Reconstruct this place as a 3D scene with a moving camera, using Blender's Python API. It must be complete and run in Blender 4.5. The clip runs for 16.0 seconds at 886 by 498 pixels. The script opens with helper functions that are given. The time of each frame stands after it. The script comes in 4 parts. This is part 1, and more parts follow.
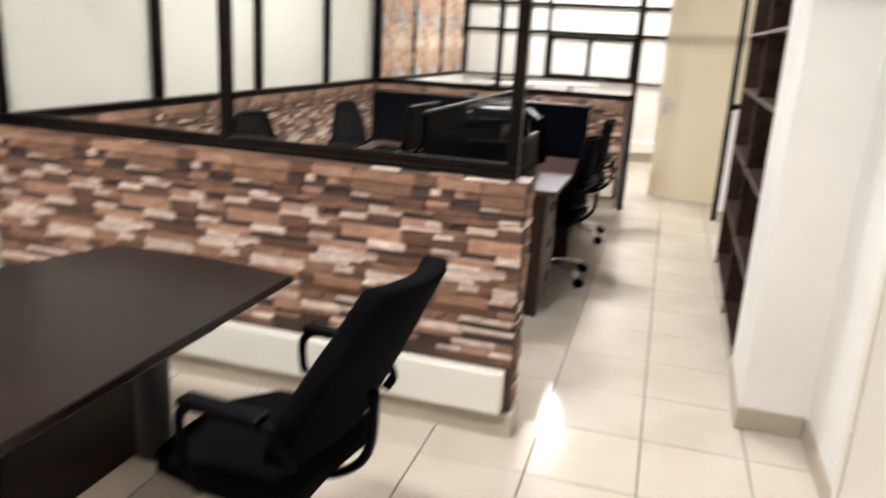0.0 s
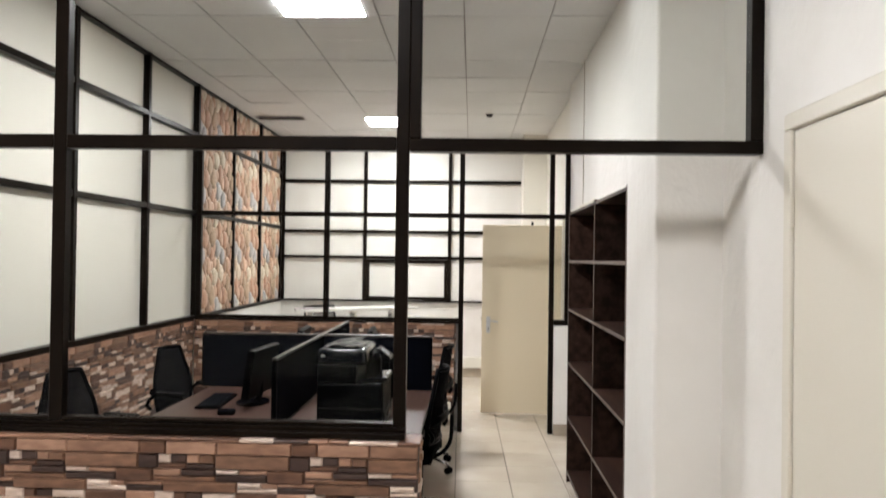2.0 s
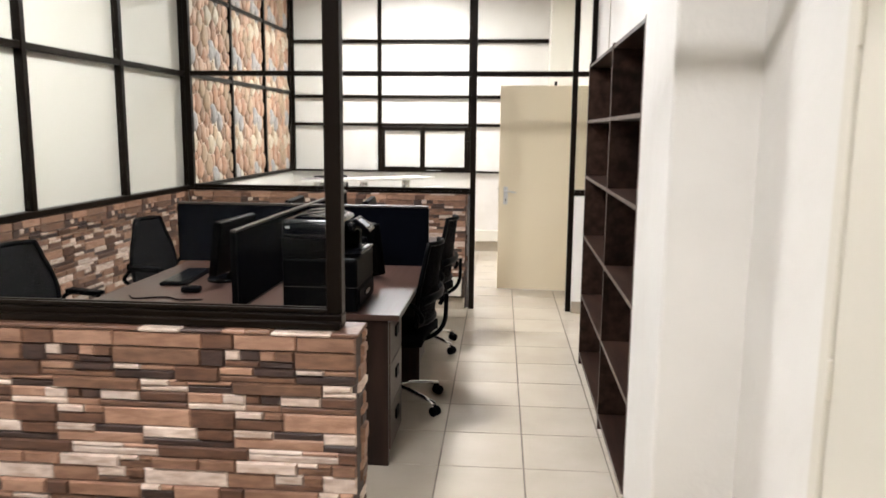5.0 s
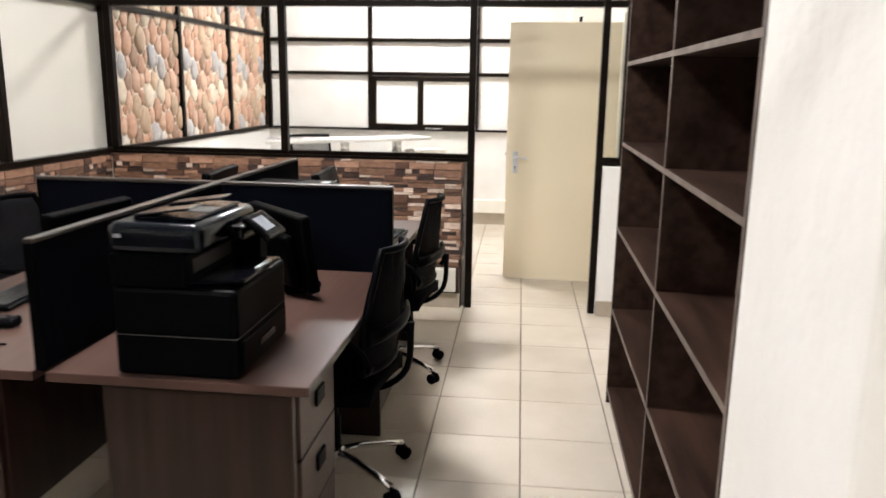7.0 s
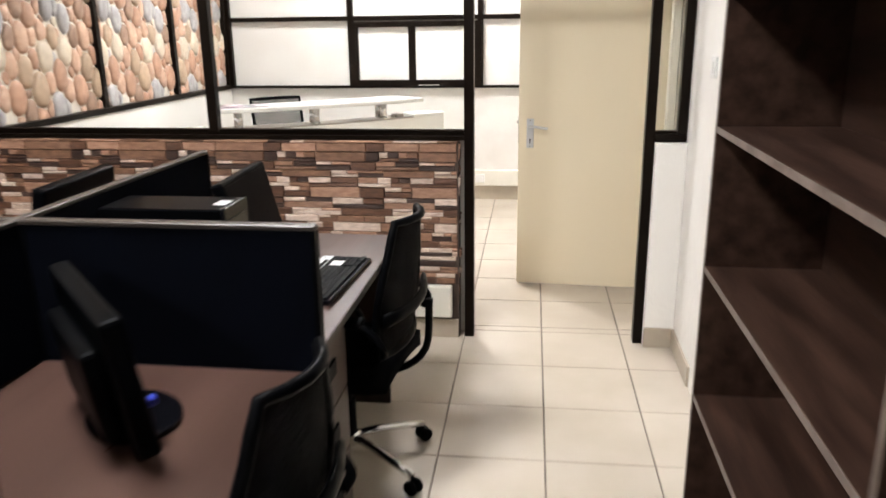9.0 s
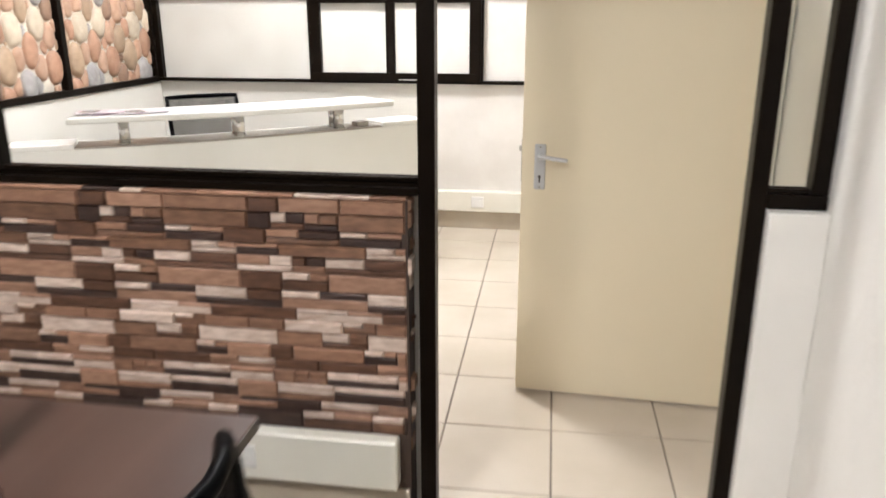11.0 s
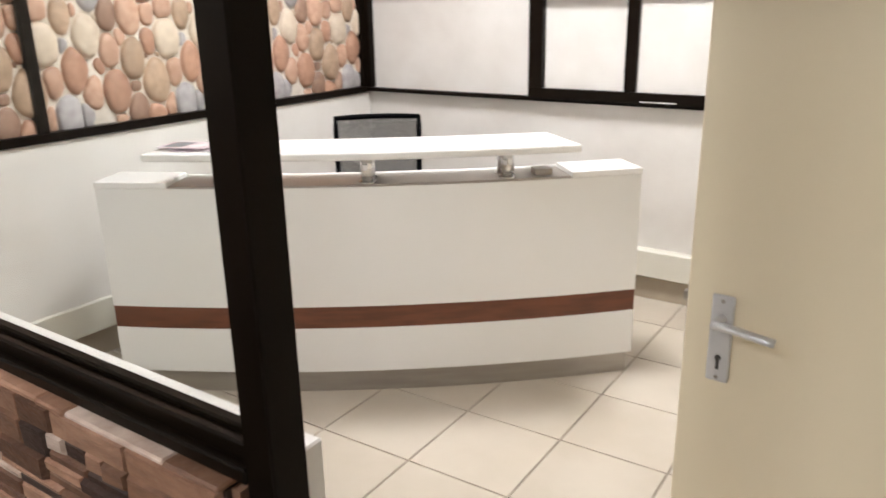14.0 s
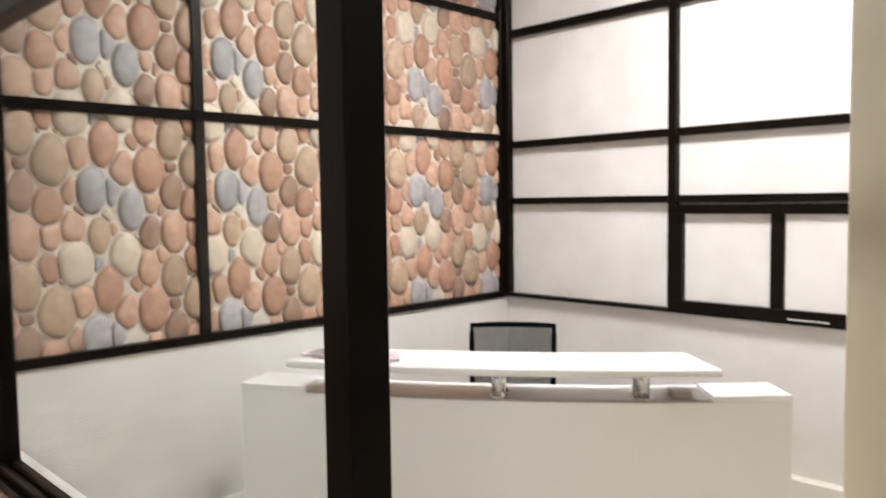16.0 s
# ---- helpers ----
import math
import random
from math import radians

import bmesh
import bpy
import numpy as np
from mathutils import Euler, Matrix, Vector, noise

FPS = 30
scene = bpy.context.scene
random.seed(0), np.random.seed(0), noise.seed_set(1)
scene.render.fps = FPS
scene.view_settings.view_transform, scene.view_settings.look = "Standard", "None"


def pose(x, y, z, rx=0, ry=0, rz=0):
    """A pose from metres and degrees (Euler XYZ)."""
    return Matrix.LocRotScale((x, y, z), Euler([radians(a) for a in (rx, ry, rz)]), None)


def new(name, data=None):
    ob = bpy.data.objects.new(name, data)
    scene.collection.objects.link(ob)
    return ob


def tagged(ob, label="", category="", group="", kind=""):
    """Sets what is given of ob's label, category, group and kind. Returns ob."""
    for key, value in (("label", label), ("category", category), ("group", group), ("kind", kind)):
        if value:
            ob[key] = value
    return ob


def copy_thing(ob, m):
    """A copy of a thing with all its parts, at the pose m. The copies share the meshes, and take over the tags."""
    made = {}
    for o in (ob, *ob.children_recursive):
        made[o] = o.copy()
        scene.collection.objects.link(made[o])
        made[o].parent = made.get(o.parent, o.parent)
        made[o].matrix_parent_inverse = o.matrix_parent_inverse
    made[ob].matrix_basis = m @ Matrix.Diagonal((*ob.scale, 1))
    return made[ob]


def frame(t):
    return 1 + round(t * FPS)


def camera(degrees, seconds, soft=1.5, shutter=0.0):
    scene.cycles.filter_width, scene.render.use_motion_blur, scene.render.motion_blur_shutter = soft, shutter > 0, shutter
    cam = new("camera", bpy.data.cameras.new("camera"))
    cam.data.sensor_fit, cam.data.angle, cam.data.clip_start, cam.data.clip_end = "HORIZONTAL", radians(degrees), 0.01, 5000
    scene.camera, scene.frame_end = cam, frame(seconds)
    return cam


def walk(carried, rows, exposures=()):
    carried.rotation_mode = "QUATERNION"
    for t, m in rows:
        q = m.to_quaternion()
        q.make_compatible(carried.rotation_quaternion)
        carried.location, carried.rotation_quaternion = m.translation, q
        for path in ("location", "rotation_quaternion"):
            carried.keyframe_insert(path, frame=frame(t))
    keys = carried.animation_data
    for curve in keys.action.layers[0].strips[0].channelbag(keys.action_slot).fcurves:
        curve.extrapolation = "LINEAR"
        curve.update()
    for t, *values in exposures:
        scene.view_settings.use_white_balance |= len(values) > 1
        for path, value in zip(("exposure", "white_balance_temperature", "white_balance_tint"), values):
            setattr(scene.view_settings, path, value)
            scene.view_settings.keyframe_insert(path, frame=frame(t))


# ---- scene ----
cam = camera(60.8, 16.0, 1.6, 0.85)
# t, eye, yaw to the left of north, pitch up, roll
ROWS = [
    (0, -0.030, 0.059, 1.545, 16.44, -15.79, 3.26),
    (0.5, -0.091, 0.200, 1.573, 10.60, -12.30, 1.48),
    (1, -0.190, 0.225, 1.595, 8.15, -8.78, 0.08),
    (1.5, -0.316, 0.202, 1.634, 3.89, -4.30, -0.81),
    (2, -0.348, 0.178, 1.675, 2.17, 0.66, 0.79),
    (2.5, -0.333, 0.176, 1.677, 4.33, 1.47, 0.10),
    (3, -0.323, 0.216, 1.680, 4.16, 1.01, 0.05),
    (3.5, -0.319, 0.220, 1.676, 3.54, 0.60, -0.11),
    (4, -0.263, 0.255, 1.663, 4.52, -2.06, -1.03),
    (4.2, -0.199, 0.330, 1.644, 3.65, -4.38, 0.04),
    (6.3, -0.078, 1.743, 1.576, 7.25, -10.87, 0.94),
    (6.5, -0.092, 1.901, 1.575, 5.73, -11.28, 0.22),
    (7, -0.035, 2.288, 1.554, 6.51, -12.26, 0.85),
    (7.5, 0.002, 2.628, 1.565, 11.23, -13.80, 2.30),
    (8, -0.090, 3.002, 1.571, 7.43, -13.31, -0.35),
    (8.2, -0.098, 3.143, 1.575, 7.42, -13.91, -1.41),
    (10.3, -0.062, 4.897, 1.537, 9.21, -17.26, 2.46),
    (10.5, -0.090, 5.072, 1.528, 9.98, -16.50, 2.43),
    (11, -0.087, 5.467, 1.523, 8.85, -17.38, -0.08),
    (11.5, -0.013, 5.830, 1.543, 13.40, -16.88, 1.06),
    (12, -0.029, 6.150, 1.544, 11.47, -18.01, 1.67),
    (12.5, 0.017, 6.419, 1.555, 15.04, -18.90, 0.17),
    (13, 0.131, 6.680, 1.560, 26.70, -20.33, -0.35),
    (13.5, 0.129, 6.853, 1.559, 29.35, -19.48, 1.48),
    (14, 0.147, 6.977, 1.567, 34.48, -17.94, -1.10),
    (14.5, 0.174, 7.018, 1.523, 37.10, -16.31, 1.04),
    (15, 0.164, 7.002, 1.608, 38.84, -9.97, 0.46),
    (15.5, 0.179, 6.991, 1.642, 41.91, -5.86, -0.82),
    (16, 0.178, 6.998, 1.675, 45.02, -3.64, -0.82),
]
walk(cam, [(t, pose(x, y, z, 0, 0, yaw) @ pose(0, 0, 0, 90 + pitch) @ pose(0, 0, 0, 0, 0, roll)) for t, x, y, z, yaw, pitch, roll in ROWS],
     [(0.0, 0.47), (0.5, 0.38), (1.0, 0.42), (2.0, -0.03), (3.5, 0.0), (4.0, 0.10), (6.5, 0.42), (8.0, 0.42), (10.5, 0.28), (11.5, 0.20), (12.5, 0.02), (13.5, -0.05), (14.5, -0.08), (16.0, -0.24)])

# ---- light ----
world = bpy.data.worlds.new("world")
scene.world = world
world.use_nodes = True
world.node_tree.nodes["Background"].inputs["Color"].default_value = (0.9, 0.95, 1.0, 1)
world.node_tree.nodes["Background"].inputs["Strength"].default_value = 0.05
LAMP_POWER = 112.0
LAMP_COLOUR = (1.0, 1.0, 1.02)

# ---- plan, in metres ----
Y1, Y2, Y3 = 2.772, 7.455, 10.83      # office partition, reception partition, far wall
XW = -3.088                           # west wall
XE1, XE2, XE3 = 0.655, 0.595, 0.66    # east wall: meeting area, office, reception
ZC = 3.36                             # ceiling
SILL, TOP2 = 1.057, 2.80
YS = -2.6                             # south wall, behind the camera


# ---- materials ----
def rgb(c):
    return (c[0], c[1], c[2], 1)


def material(name, a, b=None, rough=0.6, metal=0.0, scale=6.0, fine=80.0, bump=0.1, rough_var=0.1, stretch=(1, 1, 1), vary=0.0, spec=0.5, coat=0.0, depth=0.002):
    """Two colours mixed by coarse noise, fine grain in roughness and relief, and a step of brightness from piece to piece."""
    m = bpy.data.materials.new(name)
    m.use_nodes = True
    nt = m.node_tree
    n, l = nt.nodes, nt.links
    bs = n["Principled BSDF"]
    b = b or tuple(0.86 * v for v in a)
    geo = n.new("ShaderNodeNewGeometry")
    mp = n.new("ShaderNodeMapping")
    mp.inputs["Scale"].default_value = stretch
    l.new(geo.outputs["Position"], mp.inputs["Vector"])
    coarse = n.new("ShaderNodeTexNoise")
    coarse.inputs["Scale"].default_value = scale
    coarse.inputs["Detail"].default_value = 4
    l.new(mp.outputs["Vector"], coarse.inputs["Vector"])
    grain = n.new("ShaderNodeTexNoise")
    grain.inputs["Scale"].default_value = fine
    grain.inputs["Detail"].default_value = 3
    l.new(mp.outputs["Vector"], grain.inputs["Vector"])
    mix = n.new("ShaderNodeMix")
    mix.data_type = "RGBA"
    mix.inputs[6].default_value, mix.inputs[7].default_value = rgb(a), rgb(b)
    ramp = n.new("ShaderNodeMapRange")
    ramp.inputs[1].default_value, ramp.inputs[2].default_value = 0.35, 0.65
    l.new(coarse.outputs["Fac"], ramp.inputs["Value"])
    l.new(ramp.outputs[0], mix.inputs[0])
    out = mix.outputs[2]
    if vary:
        info = n.new("ShaderNodeObjectInfo")
        add = n.new("ShaderNodeMath")
        add.operation = "ADD"
        l.new(info.outputs["Random"], add.inputs[0])
        l.new(geo.outputs["Random Per Island"], add.inputs[1])
        mr = n.new("ShaderNodeMapRange")
        mr.inputs[1].default_value, mr.inputs[2].default_value = 0.0, 2.0
        mr.inputs[3].default_value, mr.inputs[4].default_value = 1 - vary, 1 + vary
        l.new(add.outputs[0], mr.inputs["Value"])
        hsv = n.new("ShaderNodeHueSaturation")
        l.new(mr.outputs[0], hsv.inputs["Value"])
        l.new(out, hsv.inputs["Color"])
        out = hsv.outputs["Color"]
    l.new(out, bs.inputs["Base Color"])
    rr = n.new("ShaderNodeMapRange")
    rr.inputs[3].default_value, rr.inputs[4].default_value = max(0.02, rough - rough_var), min(1, rough + rough_var)
    l.new(grain.outputs["Fac"], rr.inputs["Value"])
    l.new(rr.outputs[0], bs.inputs["Roughness"])
    bs.inputs["Metallic"].default_value = metal
    bs.inputs["Specular IOR Level"].default_value = spec
    bs.inputs["Coat Weight"].default_value = coat
    bs.inputs["Coat Roughness"].default_value = 0.1
    if bump:
        bp = n.new("ShaderNodeBump")
        bp.inputs["Strength"].default_value = bump
        bp.inputs["Distance"].default_value = depth
        l.new(grain.outputs["Fac"], bp.inputs["Height"])
        l.new(bp.outputs["Normal"], bs.inputs["Normal"])
    return m


def wood(name, a, b, rough=0.35, stretch=(1, 14, 14), spec=0.5):
    return material(name, a, b, rough, scale=2.2, fine=26, bump=0.025, stretch=stretch, rough_var=0.05, spec=spec, depth=0.001)


PLASTER = material("textured_plaster", (0.80, 0.775, 0.735), (0.74, 0.71, 0.665), 0.55, scale=1.6, fine=15, bump=0.75, depth=0.007)
PAINT = material("smooth_cream_paint", (0.77, 0.735, 0.665), (0.72, 0.685, 0.61), 0.55, scale=1.3, fine=60, bump=0.15)
BOARD = material("white_wall_board", (0.62, 0.59, 0.525), (0.59, 0.56, 0.49), 0.5, scale=0.9, fine=40, bump=0.08)
WALLPAPER = material("white_textured_wallpaper", (0.74, 0.71, 0.675), (0.67, 0.635, 0.595), 0.45, scale=3.5, fine=20, bump=0.3, depth=0.003)
CEILING = material("mineral_ceiling_tile", (0.72, 0.71, 0.70), (0.65, 0.64, 0.63), 0.8, scale=1.5, fine=90, bump=0.25)
TBAR = material("ceiling_grid_metal", (0.36, 0.34, 0.32), None, 0.5, 0.0)
TILE = material("cream_glazed_floor_tile", (0.575, 0.51, 0.425), (0.52, 0.455, 0.37), 0.16, scale=2.6, fine=35, bump=0.05, rough_var=0.06, vary=0.05, depth=0.001)
GROUT = material("grey_brown_grout", (0.24, 0.20, 0.16), (0.16, 0.13, 0.11), 0.85, scale=8)
SKIRT = material("tan_tile_skirting", (0.44, 0.38, 0.30), (0.38, 0.32, 0.25), 0.4, scale=5)
TRUNK = material("cream_plastic_trunking", (0.76, 0.73, 0.65), (0.71, 0.68, 0.59), 0.4, scale=3, bump=0.03)
BRONZE = material("dark_bronze_aluminium", (0.0075, 0.0046, 0.0028), (0.005, 0.003, 0.002), 0.30, 0.0, scale=5, fine=60, bump=0, spec=0.09, rough_var=0.02)
DOORPAINT = material("cream_door_paint", (0.77, 0.675, 0.505), (0.735, 0.635, 0.46), 0.4, scale=0.8, fine=50, bump=0.05, stretch=(1, 1, 0.5))
DOORWHITE = material("off_white_door_paint", (0.70, 0.655, 0.565), (0.665, 0.62, 0.53), 0.42, scale=0.8, fine=50, bump=0.06)
CHROME = material("polished_chrome", (0.78, 0.78, 0.78), None, 0.14, 1.0, bump=0)
SATIN = material("satin_chrome", (0.66, 0.66, 0.67), (0.60, 0.60, 0.61), 0.36, 0.55, bump=0)
STEEL = material("brushed_steel", (0.42, 0.39, 0.35), (0.36, 0.33, 0.30), 0.34, 0.8, scale=3, fine=120, stretch=(1, 1, 8), bump=0.05)
SHELFWOOD = wood("dark_walnut_shelf_board", (0.050, 0.0260, 0.0180), (0.017, 0.0082, 0.0056), 0.40, stretch=(8, 1, 8), spec=0.2)
SHELFEDGE = material("worn_shelf_edge", (0.15, 0.115, 0.095), (0.085, 0.060, 0.048), 0.5, scale=14)
DESKWOOD = material("walnut_desk_laminate", (0.082, 0.045, 0.035), (0.048, 0.0255, 0.0195), 0.30, scale=0.9, fine=7, bump=0.006, stretch=(5, 0.30, 5), rough_var=0.05, spec=0.42, depth=0.001)
PANELWOOD = wood("upright_grain_walnut", (0.027, 0.0130, 0.0086), (0.0105, 0.0050, 0.0034), 0.36, stretch=(10, 10, 0.8), spec=0.3)
TABLEWOOD = wood("dark_conference_table_laminate", (0.012, 0.0062, 0.0046), (0.0065, 0.0035, 0.0026), 0.30, stretch=(3, 0.7, 6), spec=0.16)
BLACKFABRIC = material("black_chair_fabric", (0.003, 0.003, 0.0036), (0.002, 0.002, 0.0024), 0.9, scale=9, fine=400, bump=0.3, spec=0.02)
BLACKPLASTIC = material("black_plastic", (0.0015, 0.0016, 0.0020), (0.0011, 0.0012, 0.0015), 0.40, scale=6, fine=200, bump=0.05, spec=0.03)
GLOSSBLACK = material("glossy_black_plastic", (0.003, 0.003, 0.004), (0.002, 0.002, 0.003), 0.16, scale=5, bump=0, spec=0.14)
GREYPLASTIC = material("charcoal_plastic", (0.008, 0.009, 0.011), (0.006, 0.0065, 0.008), 0.22, scale=6, bump=0, spec=0.30)
DIVIDER = material("navy_black_fabric_screen", (0.0026, 0.0033, 0.006), (0.002, 0.0024, 0.0042), 0.85, scale=5, fine=300, bump=0.25, spec=0.02)
DIVTRIM = material("brown_metal_trim", (0.042, 0.032, 0.026), (0.03, 0.023, 0.018), 0.40, 0.1)
LEGGREY = material("grey_metal_leg", (0.04, 0.04, 0.04), (0.03, 0.03, 0.03), 0.4, 0.5)
PEDESTAL = material("brown_grey_drawer_laminate", (0.075, 0.048, 0.035), (0.055, 0.034, 0.025), 0.45, scale=4)
DESKWHITE = material("gloss_white_laminate", (0.80, 0.785, 0.76), (0.775, 0.76, 0.73), 0.22, scale=2, bump=0.01, rough_var=0.03)
BAND = wood("reddish_brown_band", (0.155, 0.050, 0.022), (0.105, 0.033, 0.015), 0.32, stretch=(3, 3, 20))
SILVER = material("silver_plastic", (0.55, 0.56, 0.57), (0.5, 0.51, 0.52), 0.3, 0.3, scale=6, bump=0)
WHITEPLASTIC = material("white_plastic", (0.78, 0.77, 0.74), None, 0.35, bump=0)
PAPER = material("printed_paper", (0.62, 0.56, 0.58), (0.36, 0.24, 0.28), 0.5, scale=22, bump=0)
INKBLUE = material("blue_black_plastic", (0.004, 0.0055, 0.009), (0.003, 0.004, 0.0065), 0.17, scale=5, bump=0, spec=0.24, rough_var=0.04)
DISPLAY = material("switched_off_display", (0.003, 0.003, 0.004), None, 0.35, bump=0, spec=0.03)
BLUEPLUG = material("blue_plug_plastic", (0.02, 0.035, 0.32), (0.015, 0.028, 0.25), 0.35, bump=0)
# dark fill laid over gaps, slots and keyholes: their inner shade as colour
DARKGAP = material("dark_gap_fill", (0.05, 0.045, 0.04), None, 0.6)
VENTDARK = material("dark_vent", (0.06, 0.05, 0.045), None, 0.6)
LCD = material("grey_control_screen", (0.30, 0.33, 0.36), (0.2, 0.22, 0.25), 0.15, scale=12, bump=0)
BRICKS = [material("stone_" + nm, a, b, 0.5, scale=18, fine=70, bump=0.6, vary=0.30, stretch=(1, 1, 3.2), depth=0.004) for nm, a, b in (
    ("cream", (0.70, 0.565, 0.475), (0.47, 0.345, 0.27)), ("pink", (0.41, 0.235, 0.155), (0.28, 0.150, 0.095)),
    ("tan", (0.30, 0.162, 0.102), (0.20, 0.102, 0.062)), ("brown", (0.140, 0.066, 0.038), (0.080, 0.037, 0.022)),
    ("dark", (0.060, 0.031, 0.022), (0.032, 0.016, 0.012)), ("umber", (0.218, 0.112, 0.066), (0.119, 0.059, 0.035)))]
PEBBLES = [material("pebble_" + nm, a, b, 0.5, scale=26, fine=110, bump=0.3, vary=0.22) for nm, a, b in (
    ("orange", (0.46, 0.265, 0.18), (0.36, 0.195, 0.13)), ("peach", (0.55, 0.355, 0.255), (0.45, 0.27, 0.19)),
    ("tan", (0.46, 0.32, 0.22), (0.36, 0.25, 0.17)), ("grey", (0.40, 0.375, 0.37), (0.31, 0.285, 0.285)),
    ("brown", (0.32, 0.20, 0.14), (0.25, 0.15, 0.105)), ("cream", (0.62, 0.52, 0.41), (0.53, 0.43, 0.33)))]
MORTAR = material("pale_pebble_ground", (0.74, 0.67, 0.585), (0.62, 0.545, 0.46), 0.6, scale=12)
BRICKBASE = material("dark_stone_joint", (0.05, 0.030, 0.022), None, 0.7)


def glass(name):
    m = bpy.data.materials.new(name)
    m.use_nodes = True
    n, l = m.node_tree.nodes, m.node_tree.links
    n.clear()
    o = n.new("ShaderNodeOutputMaterial")
    mix, tr, gl = n.new("ShaderNodeMixShader"), n.new("ShaderNodeBsdfTransparent"), n.new("ShaderNodeBsdfGlossy")
    lw, pw, sc = n.new("ShaderNodeLayerWeight"), n.new("ShaderNodeMath"), n.new("ShaderNodeMath")
    pw.operation, sc.operation = "POWER", "MULTIPLY_ADD"
    pw.inputs[1].default_value, sc.inputs[1].default_value, sc.inputs[2].default_value = 5.0, 0.32, 0.006
    l.new(lw.outputs["Facing"], pw.inputs[0])
    l.new(pw.outputs[0], sc.inputs[0])
    tr.inputs["Color"].default_value = (0.965, 0.975, 0.965, 1)
    gl.inputs["Roughness"].default_value = 0.02
    l.new(sc.outputs[0], mix.inputs[0])
    l.new(tr.outputs[0], mix.inputs[1])
    l.new(gl.outputs[0], mix.inputs[2])
    l.new(mix.outputs[0], o.inputs["Surface"])
    return m


def net(name, least=0.78, most=1.0):
    """Open-weave chair fabric."""
    m = bpy.data.materials.new(name)
    m.use_nodes = True
    n, l = m.node_tree.nodes, m.node_tree.links
    bs, o = n["Principled BSDF"], n["Material Output"]
    bs.inputs["Base Color"].default_value = (0.006, 0.006, 0.007, 1)
    bs.inputs["Roughness"].default_value = 0.8
    bs.inputs["Specular IOR Level"].default_value = 0.05
    tr, mix = n.new("ShaderNodeBsdfTransparent"), n.new("ShaderNodeMixShader")
    tex = n.new("ShaderNodeTexVoronoi")
    tex.inputs["Scale"].default_value = 260
    co = n.new("ShaderNodeTexCoord")
    l.new(co.outputs["Object"], tex.inputs["Vector"])
    mr = n.new("ShaderNodeMapRange")
    mr.inputs[1].default_value, mr.inputs[2].default_value = 0.2, 0.7
    mr.inputs[3].default_value, mr.inputs[4].default_value = least, most
    l.new(tex.outputs["Distance"], mr.inputs["Value"])
    l.new(mr.outputs[0], mix.inputs[0])
    l.new(tr.outputs[0], mix.inputs[1])
    l.new(bs.outputs[0], mix.inputs[2])
    l.new(mix.outputs[0], o.inputs["Surface"])
    return m


def glow(name, colour, strength):
    m = bpy.data.materials.new(name)
    m.use_nodes = True
    bs = m.node_tree.nodes["Principled BSDF"]
    bs.inputs["Base Color"].default_value = (0.8, 0.8, 0.8, 1)
    bs.inputs["Emission Color"].default_value = rgb(colour)
    bs.inputs["Emission Strength"].default_value = strength
    return m


GLASS = glass("clear_glass")
NET = net("black_net_fabric")
NETPALE = net("open_net_fabric", 0.15, 0.60)
DIFFUSER = glow("lit_lamp_diffuser", LAMP_COLOUR, LAMP_POWER)


# ---- mesh helpers ----
def part(name, bm, mat, parent=None, label="", smooth=False):
    """Link a bmesh as one mesh object, under a thing or a part."""
    me = bpy.data.meshes.new(name)
    bm.normal_update()
    bm.to_mesh(me)
    bm.free()
    me.materials.append(mat)
    if smooth:
        for p in me.polygons:
            p.use_smooth = True
    ob = new(name, me)
    if parent:
        ob.parent = parent
    if label:
        tagged(ob, label)
    return ob


def thing(name, m=None, label="", category="", group="", kind=""):
    ob = new(name)
    ob.empty_display_size = 0.1
    if m is not None:
        ob.matrix_basis = m
    return tagged(ob, label, category, group, kind)


def box(x0, x1, y0, y1, z0, z1, bevel=0.0, into=None, seg=1):
    bm = bmesh.new()
    bmesh.ops.create_cube(bm, size=1.0, matrix=Matrix.Translation(((x0 + x1) / 2, (y0 + y1) / 2, (z0 + z1) / 2)) @ Matrix.Diagonal((abs(x1 - x0), abs(y1 - y0), abs(z1 - z0), 1)))
    if bevel:
        bmesh.ops.bevel(bm, geom=bm.edges[:], offset=bevel, segments=seg, affect="EDGES", profile=0.5)
    return join(into, bm)


def join(into, bm):
    if into is None:
        return bm
    me = bpy.data.meshes.new("join")
    bm.to_mesh(me)
    bm.free()
    into.from_mesh(me)
    bpy.data.meshes.remove(me)
    return into


def cyl(p, q, r, n=16, into=None, r2=None, bevel=0.0):
    p, q = Vector(p), Vector(q)
    bm = bmesh.new()
    bmesh.ops.create_cone(bm, cap_ends=True, segments=n, radius1=r, radius2=r if r2 is None else r2, depth=(q - p).length)
    if bevel:
        bmesh.ops.bevel(bm, geom=[e for e in bm.edges if len(e.link_faces) == 2 and any(len(f.verts) > 4 for f in e.link_faces)], offset=bevel, segments=1, affect="EDGES")
    m = Matrix.Translation((p + q) / 2) @ (q - p).to_track_quat("Z", "Y").to_matrix().to_4x4()
    bm.transform(m)
    return join(into, bm)


